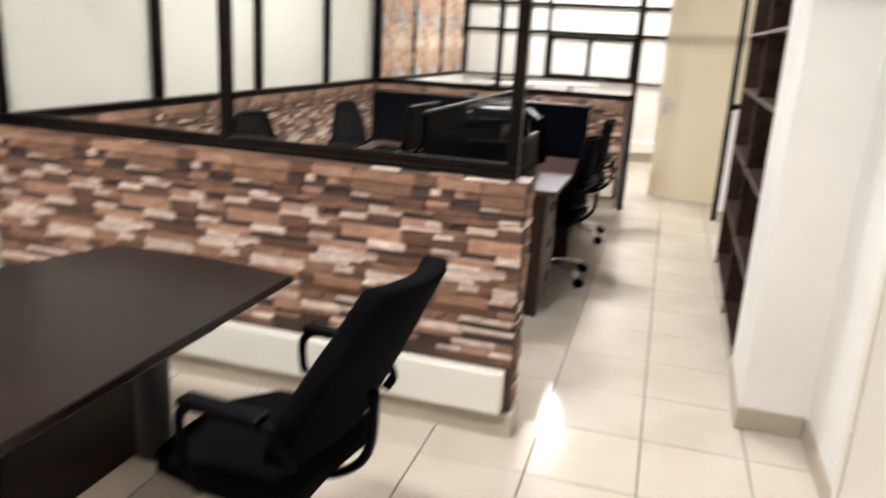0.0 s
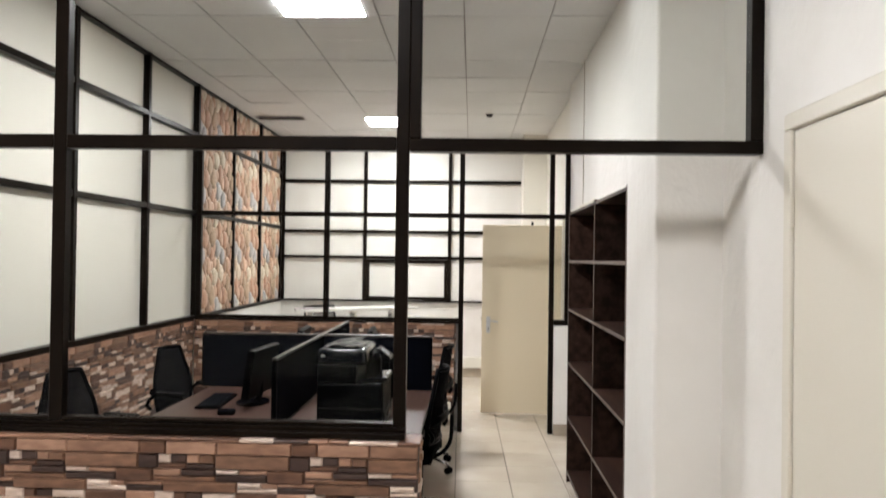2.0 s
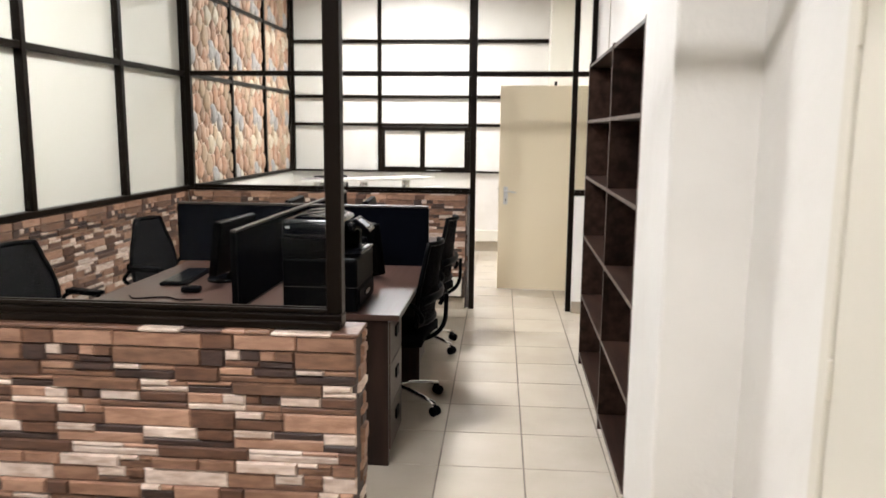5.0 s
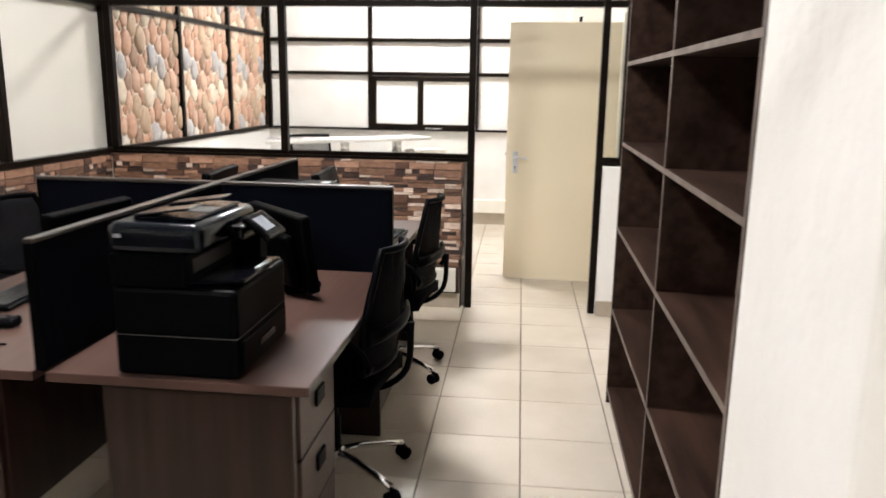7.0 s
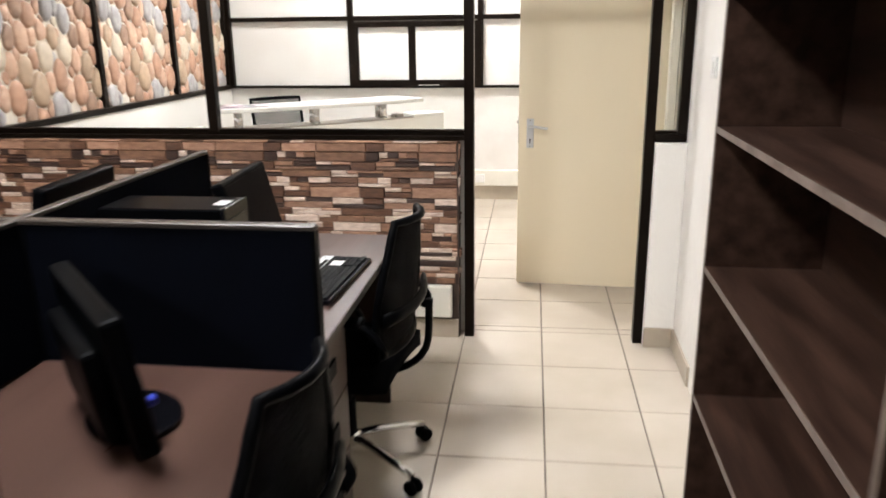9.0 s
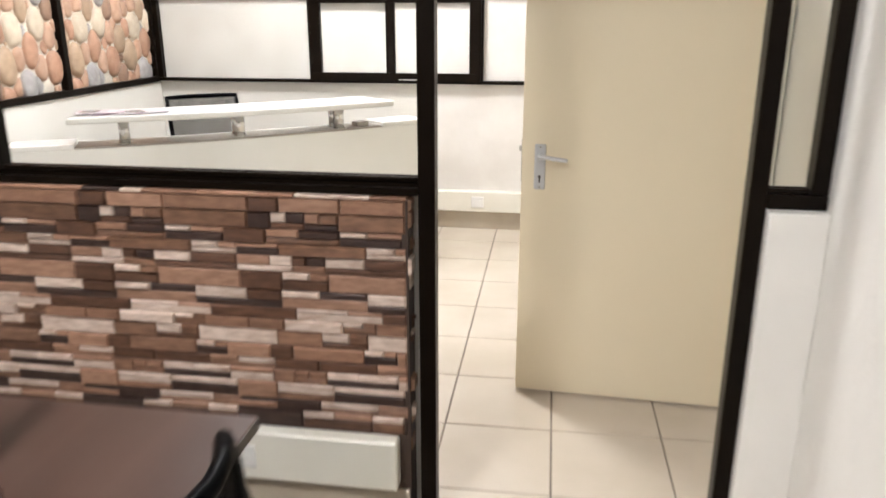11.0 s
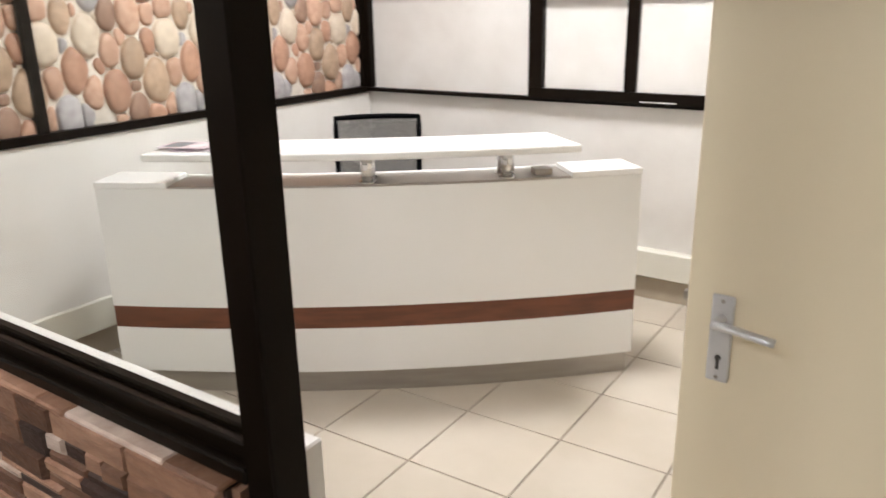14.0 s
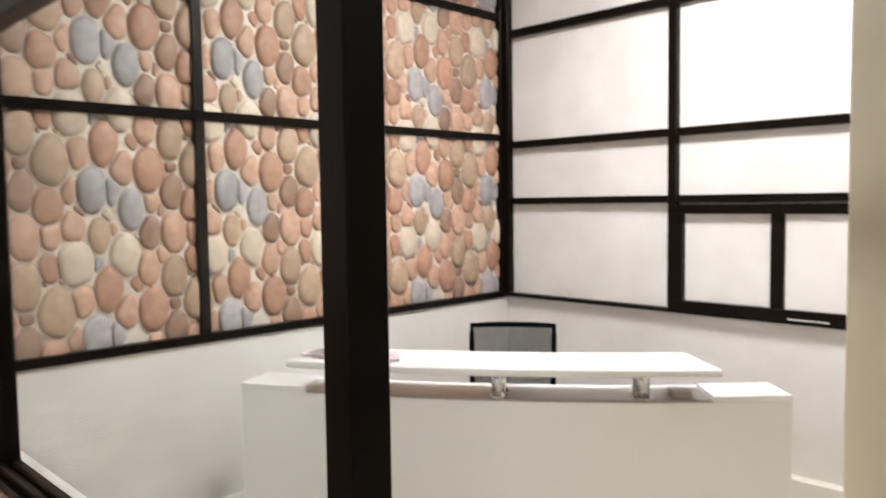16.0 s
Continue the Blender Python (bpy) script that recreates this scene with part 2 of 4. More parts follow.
def tube(pts, r, n=8, into=None, flat=1.0, closed=False):
    """A round or flattened bar swept along points."""
    bm = bmesh.new()
    pts = [Vector(p) for p in pts]
    rings = []
    k = len(pts)
    for i, p in enumerate(pts):
        a = pts[(i - 1) % k] if closed or i else p
        b = pts[(i + 1) % k] if closed or i < k - 1 else p
        d = (b - a).normalized()
        up = Vector((0, 0, 1)) if abs(d.z) < 0.95 else Vector((1, 0, 0))
        s = d.cross(up).normalized()
        u = s.cross(d).normalized()
        rings.append([bm.verts.new(p + s * (r * math.cos(2 * math.pi * j / n)) + u * (r * flat * math.sin(2 * math.pi * j / n))) for j in range(n)])
    for i in range(k if closed else k - 1):
        a, b = rings[i], rings[(i + 1) % k]
        for j in range(n):
            bm.faces.new((a[j], a[(j + 1) % n], b[(j + 1) % n], b[j]))
    if not closed:
        bm.faces.new(rings[0][::-1])
        bm.faces.new(rings[-1])
    bmesh.ops.recalc_face_normals(bm, faces=bm.faces)
    return join(into, bm)


def smooth_path(pts, k=6):
    """Catmull-Rom through points."""
    P = [Vector(p) for p in pts]
    P = [2 * P[0] - P[1]] + P + [2 * P[-1] - P[-2]]
    out = []
    for i in range(1, len(P) - 2):
        for j in range(k):
            t = j / k
            out.append(0.5 * (2 * P[i] + (P[i + 1] - P[i - 1]) * t + (2 * P[i - 1] - 5 * P[i] + 4 * P[i + 1] - P[i + 2]) * t * t + (3 * P[i] - P[i - 1] - 3 * P[i + 1] + P[i + 2]) * t ** 3))
    return out + [P[-2]]


def prism(outline, z0, z1, bevel=0.0, seg=2):
    """An upright slab over a plan outline."""
    bm = bmesh.new()
    lo = [bm.verts.new((x, y, z0)) for x, y in outline]
    hi = [bm.verts.new((x, y, z1)) for x, y in outline]
    k = len(outline)
    bm.faces.new(lo[::-1])
    bm.faces.new(hi)
    for i in range(k):
        bm.faces.new((lo[i], lo[(i + 1) % k], hi[(i + 1) % k], hi[i]))
    bmesh.ops.recalc_face_normals(bm, faces=bm.faces)
    if bevel:
        bmesh.ops.bevel(bm, geom=[e for e in bm.edges if abs(e.verts[0].co.z - e.verts[1].co.z) < 1e-6], offset=bevel, segments=seg, affect="EDGES", profile=0.5)
    return bm


def shell(rows, thick):
    """A sheet with thickness from a grid of points (rows of points), thickened along -normal given by thick(point)."""
    bm = bmesh.new()
    F = [[bm.verts.new(p) for p in r] for r in rows]
    Bk = [[bm.verts.new(Vector(p) + Vector(thick)) for p in r] for r in rows]
    h, w = len(rows), len(rows[0])
    for i in range(h - 1):
        for j in range(w - 1):
            bm.faces.new((F[i][j], F[i][j + 1], F[i + 1][j + 1], F[i + 1][j]))
            bm.faces.new((Bk[i][j], Bk[i + 1][j], Bk[i + 1][j + 1], Bk[i][j + 1]))
    for i in range(h - 1):
        bm.faces.new((F[i][0], F[i + 1][0], Bk[i + 1][0], Bk[i][0]))
        bm.faces.new((F[i][-1], Bk[i][-1], Bk[i + 1][-1], F[i + 1][-1]))
    for j in range(w - 1):
        bm.faces.new((F[0][j], Bk[0][j], Bk[0][j + 1], F[0][j + 1]))
        bm.faces.new((F[-1][j], F[-1][j + 1], Bk[-1][j + 1], Bk[-1][j]))
    bmesh.ops.recalc_face_normals(bm, faces=bm.faces)
    return bm


def structure(name, bm, mat, label, category="wall"):
    return tagged(part(name, bm, mat), label, category, "", "structure")


# ---- setting: shell of the place ----
floor = structure("floor", box(XW - 0.3, 1.0, YS - 0.2, Y3 + 0.2, -0.16, -0.006), GROUT, "cream glazed tile floor with grey grout lines", "floor")
ceiling_bm = box(XW - 0.3, 1.0, YS - 0.2, Y3 + 0.2, ZC + 0.012, ZC + 0.12)
ceiling = structure("ceiling", ceiling_bm, TBAR, "suspended ceiling of pale square mineral tiles", "ceiling")
bm = bmesh.new()
rng = random.Random(5)
LAMPS = [(-1.39, 0.92), (-1.39, 5.12), (-1.38, 9.52)]
gx0, gy0, pitch = 0.18, 0.92 + 0.30, 0.60
for i in range(-7, 3):
    for j in range(-8, 18):
        x, y = gx0 + i * pitch, gy0 + j * pitch
        if x + pitch < XW - 0.1 or x > 0.75 or y + pitch < YS - 0.1 or y > Y3 + 0.1:
            continue
        d = rng.uniform(-0.0035, 0.0035)
        box(x + 0.006, x + pitch - 0.006, y + 0.006, y + pitch - 0.006, ZC + d, ZC + 0.011, into=bm)
tagged(part("tiles", bm, CEILING, ceiling), kind="stuff")

wall_west = structure("wall_west", box(XW - 0.2, XW - 0.012, YS - 0.2, Y3 + 0.2, -0.1, ZC + 0.1), BOARD, "cream panelled west wall with dark aluminium framing")
wall_north = structure("wall_north", box(XW - 0.012, 0.9, Y3 + 0.012, Y3 + 0.2, -0.1, ZC + 0.1), WALLPAPER, "white papered north wall with dark aluminium grid")
wall_south = structure("wall_south", box(XW - 0.012, 0.9, YS - 0.2, YS, -0.1, ZC + 0.1), PLASTER, "plain white plastered south wall")
wall_east_1 = structure("wall_east_1", box(XE1, 0.95, YS, 3.235, -0.1, ZC + 0.1), PLASTER, "white textured plaster wall of the meeting area")
pillar = structure("wall_east_pillar", box(0.387, 0.95, 3.235, 3.80, -0.1, ZC + 0.1, 0.012, seg=2), PLASTER, "white textured plaster pillar beside the bookcase")
niche = box(XE2, 0.95, 3.80, 5.945, 2.043, ZC + 0.1)
box(0.72, 0.95, 3.80, 5.945, -0.1, 2.043, into=niche)
box(XE2, 0.95, 5.945, Y2 + 0.12, -0.1, ZC + 0.1, into=niche)
wall_east_2 = structure("wall_east_2", niche, PLASTER, "white textured plaster wall of the office")
wall_east_3 = structure("wall_east_3", box(XE3, 0.95, Y2 + 0.12, Y3 + 0.012, -0.1, ZC + 0.1), PAINT, "smooth cream wall of the reception")
column = structure("wall_north_column", box(0.34, XE3, 10.45, Y3 + 0.01, 0, ZC + 0.005, 0.006), PAINT, "cream corner column of the reception")


def skirting(name, x0, x1, y0, y1, parent, h=0.10):
    return part(name, box(x0, x1, y0, y1, 0.0, h, 0.003), SKIRT, parent)


skirting("skirting", XE1 - 0.012, XE1 + 0.004, YS, 1.66, wall_east_1)
skirting("skirting", XE1 - 0.012, XE1 + 0.004, 2.62, 3.221, wall_east_1)
skirting("skirting", 0.375, 0.642, 3.222, 3.237, pillar)
skirting("skirting", 0.375, 0.389, 3.237, 3.80, pillar)
skirting("skirting", XE2 - 0.012, XE2 + 0.004, 6.98, Y2 - 0.01, wall_east_2)
skirting("skirting", XW - 0.013, 0.34, Y3 - 0.012, Y3 + 0.014, wall_north, 0.13)
skirting("skirting", XW - 0.016, XW + 0.012, Y2 + 0.13, Y3 - 0.014, wall_west, 0.13)
part("trunking", box(XW + 0.06, 0.33, Y3 - 0.05, Y3 + 0.013, 0.135, 0.285, 0.006), TRUNK, wall_north, "cream plastic cable trunking")
part("trunking", box(XW - 0.013, XW + 0.05, Y2 + 0.14, Y3 - 0.055, 0.135, 0.285, 0.006), TRUNK, wall_west, "cream plastic cable trunking")


# ---- stacked-stone and pebble cladding ----
def stone_pattern(width, height, rnd):
    """One repeat of stacked strips: u, v, w, h, proud, colour."""
    out, v = [], 0.0
    while v < height - 1e-6:
        h = min(rnd.choice((0.036, 0.044, 0.050, 0.056)), height - v)
        if height - v - h < 0.02:
            h = height - v
        u = 0.0
        start = rnd.uniform(0, 0.1)
        while u < width - 1e-6:
            w = rnd.choice((0.10, 0.14, 0.18, 0.22, 0.26))
            if width - u - w < 0.06:
                w = width - u
            uu = (u + start)
            if rnd.random() < 0.55:
                s = h * rnd.choice((0.38, 0.45, 0.6))
                w1 = w * rnd.choice((0.45, 0.6, 1.0))
                c = rnd.choices(range(6), (9, 4, 2.5, 2, 1, 1.5))[0]
                c2 = rnd.choices(range(6), (1, 2, 4, 5, 4, 2))[0]
                out.append((uu, v, w, s, rnd.uniform(0.003, 0.008), c2))
                out.append((uu, v + s, w1, h - s, rnd.uniform(0.004, 0.012), c))
                if w1 < w:
                    out.append((uu + w1, v + s, w - w1, h - s, rnd.uniform(0.004, 0.012), rnd.choices(range(6), (3, 3, 3, 3, 3, 2))[0]))
            else:
                out.append((uu, v, w, h, rnd.uniform(0.004, 0.013), rnd.choices(range(6), (2.2, 3.4, 4.6, 4.6, 2.8, 2.0))[0]))
            u += w
        v += h
    return out


REPEAT = 0.53


def strip_verts(w, h, d, rnd):
    g, e = 0.0004, 0.0045
    j = lambda: rnd.uniform(-0.0012, 0.0012)
    lo = [(g, 0, g), (w - g, 0, g), (w - g, 0, h - g), (g, 0, h - g)]
    hi = [(g + e, -d + j(), g + e), (w - g - e, -d + j(), g + e), (w - g - e, -d + j(), h - g - e), (g + e, -d + j(), h - g - e)]
    return lo + hi


STRIP_FACES = [(4, 5, 6, 7), (0, 1, 5, 4), (1, 2, 6, 5), (2, 3, 7, 6), (3, 0, 4, 7)]


def clad_stone(parent, length, place, height, seed, limit, nearest):
    """Stacked strips on a dado face. place(u, v): pose of a strip's lower corner. nearest(u): sort key of what the walker passes closest."""
    pat = stone_pattern(REPEAT, height, random.Random(seed))
    rnd = random.Random(seed + 1)
    cache, items = {}, []
    for k in range(-1, int(length / REPEAT) + 2):
        for n, (u, v, w, h, d, c) in enumerate(pat):
            a, b = max(0.0, u + k * REPEAT), min(length, u + w + k * REPEAT)
            if b - a > 0.012:
                items.append((n, a, v, b - a, h, d, c))
    items.sort(key=lambda q: nearest(q[1] + q[3] / 2))
    rest = {}
    for i, (n, a, v, w, h, d, c) in enumerate(items):
        key = (n, round(w, 4))
        if key not in cache:
            cache[key] = (strip_verts(w, h, d, rnd), None)
        vs, me = cache[key]
        if i < limit:
            if me is None:
                me = bpy.data.meshes.new("brick")
                me.from_pydata(vs, [], STRIP_FACES)
                me.materials.append(BRICKS[c])
                cache[key] = (vs, me)
            ob = new("brick", me)
            ob.parent = parent
            ob.matrix_basis = place(a, v)
        else:
            V, F = rest.setdefault(c, ([], []))
            m = place(a, v)
            b0 = len(V)
            V.extend(tuple(m @ Vector(p)) for p in vs)
            F.extend(tuple(q + b0 for q in f) for f in STRIP_FACES)
    if rest:
        V, F, mats = [], [], []
        for c, (vv, ff) in rest.items():
            b0 = len(V)
            V.extend(vv)
            F.extend(tuple(q + b0 for q in f) for f in ff)
            mats.extend([c] * len(ff))
        me = bpy.data.meshes.new("brick_courses")
        me.from_pydata(V, [], F)
        for b in BRICKS:
            me.materials.append(b)
        me.polygons.foreach_set("material_index", mats)
        ob = new("brick_courses", me)
        ob.parent = parent
        tagged(ob, kind="stuff")


def pebble_pattern(size, rnd, count=34, tall=1.5):
    """Upright stones of mixed size over one square repeat, as outlines: u, v, radii round the stone, colour."""
    kinds = [(0.104, 0.070), (0.094, 0.062), (0.080, 0.054), (0.064, 0.046), (0.046, 0.032), (0.030, 0.022)]
    pts = []
    for i in range(count):
        a, b = kinds[(i * 6) // count]
        a, b = a * rnd.uniform(0.88, 1.12), b * rnd.uniform(0.88, 1.12)
        turn = rnd.uniform(0, math.pi)

        def room(p):
            return min([math.hypot((p[0] - q[0] + size / 2) % size - size / 2, ((p[1] - q[1] + size / 2) % size - size / 2) / tall) - 0.8 * (math.sqrt(q[2] * q[3]) + math.sqrt(a * b)) for q in pts] or [0])

        u, v = max(((rnd.uniform(0, size), rnd.uniform(0, size)) for _ in range(40)), key=room)
        pts.append((u, v, a, b, turn))
    out, n = [], 16
    for i, (u, v, a, b, turn) in enumerate(pts):
        radii = []
        for k in range(n):
            t = 2 * math.pi * k / n
            du, dv = math.cos(t), math.sin(t)
            c, s = abs(math.cos(t - turn)) / a, abs(math.sin(t - turn)) / b
            r = (c ** 2.6 + s ** 2.6) ** (-1 / 2.6)
            for j, (p, q, a2, b2, _) in enumerate(pts):
                for sx in (-1, 0, 1):
                    for sy in (-1, 0, 1):
                        if i == j and sx == sy == 0:
                            continue
                        x, y = p + sx * size - u, (q + sy * size - v) / tall
                        d = x * du + y * dv
                        if d > 1e-4:
                            r = min(r, max(0.010, (x * x + y * y + 0.9 * (a * b - a2 * b2)) / (2 * d)))
            radii.append(r)
        radii = [0.2 * radii[k - 1] + 0.6 * radii[k] + 0.2 * radii[(k + 1) % n] for k in range(n)]
        radii = [max(0.008, r * rnd.uniform(0.94, 0.99) - 0.001) for r in radii]
        mix = (5.0, 4.6, 3.2, 1.8, 1.2, 1.6) if a > 0.045 else (2.0, 1.6, 2.0, 1.4, 4.5, 0.4)
        out.append((u, v, radii, rnd.choices(range(6), mix)[0]))
    return out


def pebble_mesh(radii, tall=1.5):
    n = len(radii)
    V, F = [], []
    hgt = 0.36 * sum(radii) / n + 0.004
    for s, z in ((1.0, 0.0), (0.94, 0.55), (0.74, 0.92)):
        for k, r in enumerate(radii):
            t = 2 * math.pi * k / n
            V.append((r * s * math.cos(t), -z * hgt, tall * r * s * math.sin(t)))
    V.append((0, -hgt, 0))
    for r in range(2):
        for j in range(n):
            F.append((r * n + j, r * n + (j + 1) % n, (r + 1) * n + (j + 1) % n, (r + 1) * n + j))
    for j in range(n):
        F.append((2 * n + j, 2 * n + (j + 1) % n, 3 * n))
    return V, F


# ---- framing of bars ----
def bar(name, x0, x1, y0, y1, z0, z1, parent, mat=None):
    return part(name, box(x0, x1, y0, y1, z0, z1, 0.003), mat or BRONZE, parent)


# west wall: dado and panels with a grid of bars
DADO = 0.035
part("dado", box(XW - 0.013, XW + DADO, YS + 0.005, Y1 - 0.004, 0.0, SILL - 0.02, 0.006), PLASTER, wall_west, "white plastered dado")
west_dado = part("stone_dado", box(XW - 0.013, XW + DADO, Y1 + 0.125, Y2 - 0.004, 0.0, SILL - 0.02), BRICKBASE, wall_west, "stacked-stone clad dado")
part("dado", box(XW - 0.013, XW + DADO, Y2 + 0.125, Y3 + 0.008, 0.131, SILL - 0.02, 0.005), WALLPAPER, wall_west, "white papered dado")
verts_west = [-1.9, -0.74, 0.42, 1.58, 2.79, 4.045, 5.212, 6.378, 7.52, 8.67, 9.745, 10.79]
for i, y in enumerate(verts_west):
    bar("mullion", XW - 0.013, XW + 0.045 - 0.002 * (i % 2), y - 0.024, y + 0.024, SILL, ZC - 0.002, wall_west)
for z in (2.079, 2.85):
    for a, b in zip([YS] + verts_west, verts_west + [Y3]):
        bar("rail", XW - 0.013, XW + 0.040, a + 0.0245, b - 0.0245, z - 0.022, z + 0.022, wall_west)
bar("sill_rail", XW - 0.013, XW + 0.052, YS, Y3 - 0.04, SILL - 0.018, SILL + 0.02, wall_west)
bar("head_rail", XW - 0.013, XW + 0.035, YS, Y3, ZC - 0.03, ZC - 0.003, wall_west)
part("pebble_ground", box(XW - 0.013, XW - 0.002, 7.53, Y3 - 0.01, SILL + 0.02, ZC - 0.031), MORTAR, wall_west, "pebble-patterned cladding ground")

# north wall: grid of bars with a sliding hatch window
for x in (-3.03, -1.856, -0.66):
    bar("mullion", x - 0.024, x + 0.024, Y3 - 0.035, Y3 + 0.013, SILL + 0.012, ZC - 0.002, wall_north)
for z, h in ((2.03, 0.022), (2.739, 0.024), (1.668, 0.02)):
    for a, b in ((-3.006, -1.880), (-1.832, -0.684), (-0.636, 0.335)):
        bar("rail", a, b, Y3 - 0.032, Y3 + 0.013, z - h, z + h, wall_north)
bar("sill_rail", -3.05, 0.335, Y3 - 0.034, Y3 + 0.013, SILL - 0.012, SILL + 0.011, wall_north)
bar("head_rail", -3.05, 0.335, Y3 - 0.030, Y3 + 0.013, ZC - 0.035, ZC - 0.003, wall_north)
window_1 = thing("window_1", pose(-1.255, Y3, 1.36), "dark-framed sliding hatch window with white panes", "window", "", "structure")
for a, b, c, d in ((-0.61, 0.605, -0.297, -0.242), (-0.61, 0.605, 0.228, 0.278), (-0.61, -0.53, -0.242, 0.228), (0.525, 0.605, -0.242, 0.228)):
    part("window_frame", box(a, b, -0.052, 0.0125, c, d, 0.003), BRONZE, window_1)
part("meeting_stile", box(-0.062, 0.002, -0.046, 0.0125, -0.242, 0.228, 0.003), BRONZE, window_1)
part("pane", box(-0.53, -0.062, -0.012, 0.010, -0.242, 0.228), WALLPAPER, window_1, "white frosted pane")
part("pane", box(0.002, 0.525, -0.022, 0.010, -0.242, 0.228), WALLPAPER, window_1, "white frosted pane")
part("track_strip", box(0.03, 0.22, -0.054, -0.0525, -0.290, -0.284), WHITEPLASTIC, window_1, "thin pale strip on the lower track")


# ---- glazed partitions ----
def pane(x0, x1, y, z0, z1, parent):
    ob = part("glass_pane", box(x0, x1, y - 0.003, y + 0.003, z0, z1), GLASS, parent, "clear glass pane")
    ob.visible_shadow = False
    return ob


def coping(parent, x0, x1, y0, y1, seed):
    """Uneven stones along the top edge of a dado."""
    rnd = random.Random(seed)
    x = x0
    while x < x1 - 1e-4:
        w = rnd.choice((0.07, 0.12, 0.17, 0.22))
        if x1 - x - w < 0.06:
            w = x1 - x
        part("coping_stone", box(x + 0.0005, x + w - 0.0005, y0 - rnd.uniform(0, 0.005), y1 - 0.0005, SILL - 0.0298, SILL - 0.0178 - rnd.uniform(0, 0.004), 0.003), BRICKS[rnd.choices(range(6), (1, 3, 4, 3, 2, 2))[0]], parent)
        x += w


P1 = thing("office_partition", None, "half-glazed office partition with stacked-stone dado", "partition", "", "structure")
near_dado = part("stone_dado", box(XW + 0.046, -0.522, Y1, Y1 + 0.12, 0.0, SILL - 0.03), BRICKBASE, P1, "stacked-stone clad dado wall")
coping(near_dado, XW + 0.046, -0.514, Y1 - 0.009, Y1 + 0.128, 4)
part("trunking", box(XW + 0.06, -0.545, Y1 - 0.058, Y1 - 0.0005, 0.112, 0.288, 0.006), TRUNK, P1, "cream plastic cable trunking")
skirting("skirting", XW + 0.05, -0.502, Y1 - 0.018, Y1 - 0.0005, P1, 0.105)
skirting("skirting", -0.521, -0.502, Y1 + 0.0, Y1 + 0.135, P1, 0.105)
yc = Y1 + 0.072
posts1 = [(XW + 0.046, XW + 0.096), (-1.850, -1.802), (-0.617, -0.572)]
for a, b in posts1:
    bar("post", a, b, yc - 0.022, yc + 0.022, SILL + 0.021, ZC - 0.001, P1)
bar("sill_step", XW + 0.046, -0.572, Y1 + 0.018, yc - 0.0305, SILL - 0.0175, SILL + 0.004, P1)
bar("sill_rail", XW + 0.046, -0.572, yc - 0.030, yc + 0.030, SILL - 0.0175, SILL + 0.02, P1)
for a, b in ((XW + 0.096, -1.850), (-1.802, -0.617)):
    bar("transom", a + 0.0005, b - 0.0005, yc - 0.024, yc + 0.024, 2.05, 2.099, P1)
    pane(a, b, yc, SILL + 0.02, 2.05, P1)
    pane(a, b, yc, 2.099, ZC - 0.03, P1)
    bar("head_rail", a + 0.0005, b - 0.0005, yc - 0.024, yc + 0.024, ZC - 0.04, ZC - 0.003, P1)
for a, b in ((XW + 0.096, -1.850), (-1.802, -0.617)):
    for s in (-1, 1):
        bar("glazing_bead", a + 0.0005, b - 0.0005, yc + s * 0.006, yc + s * 0.020, SILL + 0.0205, SILL + 0.034, P1)
bar("fanlight_frame", -0.571, XE1 - 0.002, yc - 0.030, yc + 0.030, 2.047, 2.092, P1)
bar("fanlight_frame", -0.5715, -0.532, yc - 0.028, yc + 0.028, 2.0925, ZC - 0.003, P1)
bar("fanlight_frame", XE1 - 0.045, XE1 - 0.002, yc - 0.028, yc + 0.028, 2.0925, ZC - 0.003, P1)
bar("fanlight_frame", -0.531, XE1 - 0.046, yc - 0.028, yc + 0.028, ZC - 0.04, ZC - 0.003, P1)
pane(-0.532, XE1 - 0.045, yc, 2.092, ZC - 0.04, P1)

P2 = thing("reception_partition", None, "half-glazed reception partition with stacked-stone dado and doorway", "partition", "", "structure")
far_dado = part("stone_dado", box(XW + 0.046, -0.497, Y2, Y2 + 0.085, 0.0, SILL - 0.03), BRICKBASE, P2, "stacked-stone clad dado wall")
part("inner_face", box(XW + 0.046, -0.453, Y2 + 0.0855, Y2 + 0.120, 0.0, SILL - 0.006, 0.003), WALLPAPER, P2, "white papered inner face")
coping(far_dado, XW + 0.046, -0.497, Y2 - 0.009, Y2 + 0.085, 5)
part("trunking", box(XW + 0.06, -0.53, Y2 - 0.055, Y2 - 0.0005, 0.125, 0.292, 0.006), TRUNK, P2, "cream plastic cable trunking")
skirting("skirting", XW + 0.05, -0.50, Y2 - 0.014, Y2 - 0.0005, P2, 0.105)
yd = Y2 + 0.034
for a, b in ((XW + 0.046, XW + 0.096), (-1.783, -1.733)):
    bar("post", a, b, yd - 0.026, yd + 0.026, SILL + 0.021, TOP2 - 0.0405, P2)
bar("door_post", -0.468, -0.420, yd - 0.027, yd + 0.027, 0.0, TOP2 - 0.0405, P2)
bar("door_post", 0.400, 0.446, yd - 0.030, yd + 0.030, 0.0, TOP2 - 0.0405, P2)
part("side_dado", box(0.4465, XE2 + 0.0, Y2 - 0.030, Y2 + 0.105, 0.0, SILL - 0.02, 0.004), PLASTER, P2, "white plastered dado stub")
skirting("skirting", 0.4465, XE2 - 0.013, Y2 - 0.044, Y2 - 0.0305, P2, 0.105)
bar("sill_step", XW + 0.046, -0.4685, yd - 0.028, yd - 0.0105, SILL - 0.0175, SILL + 0.004, P2)
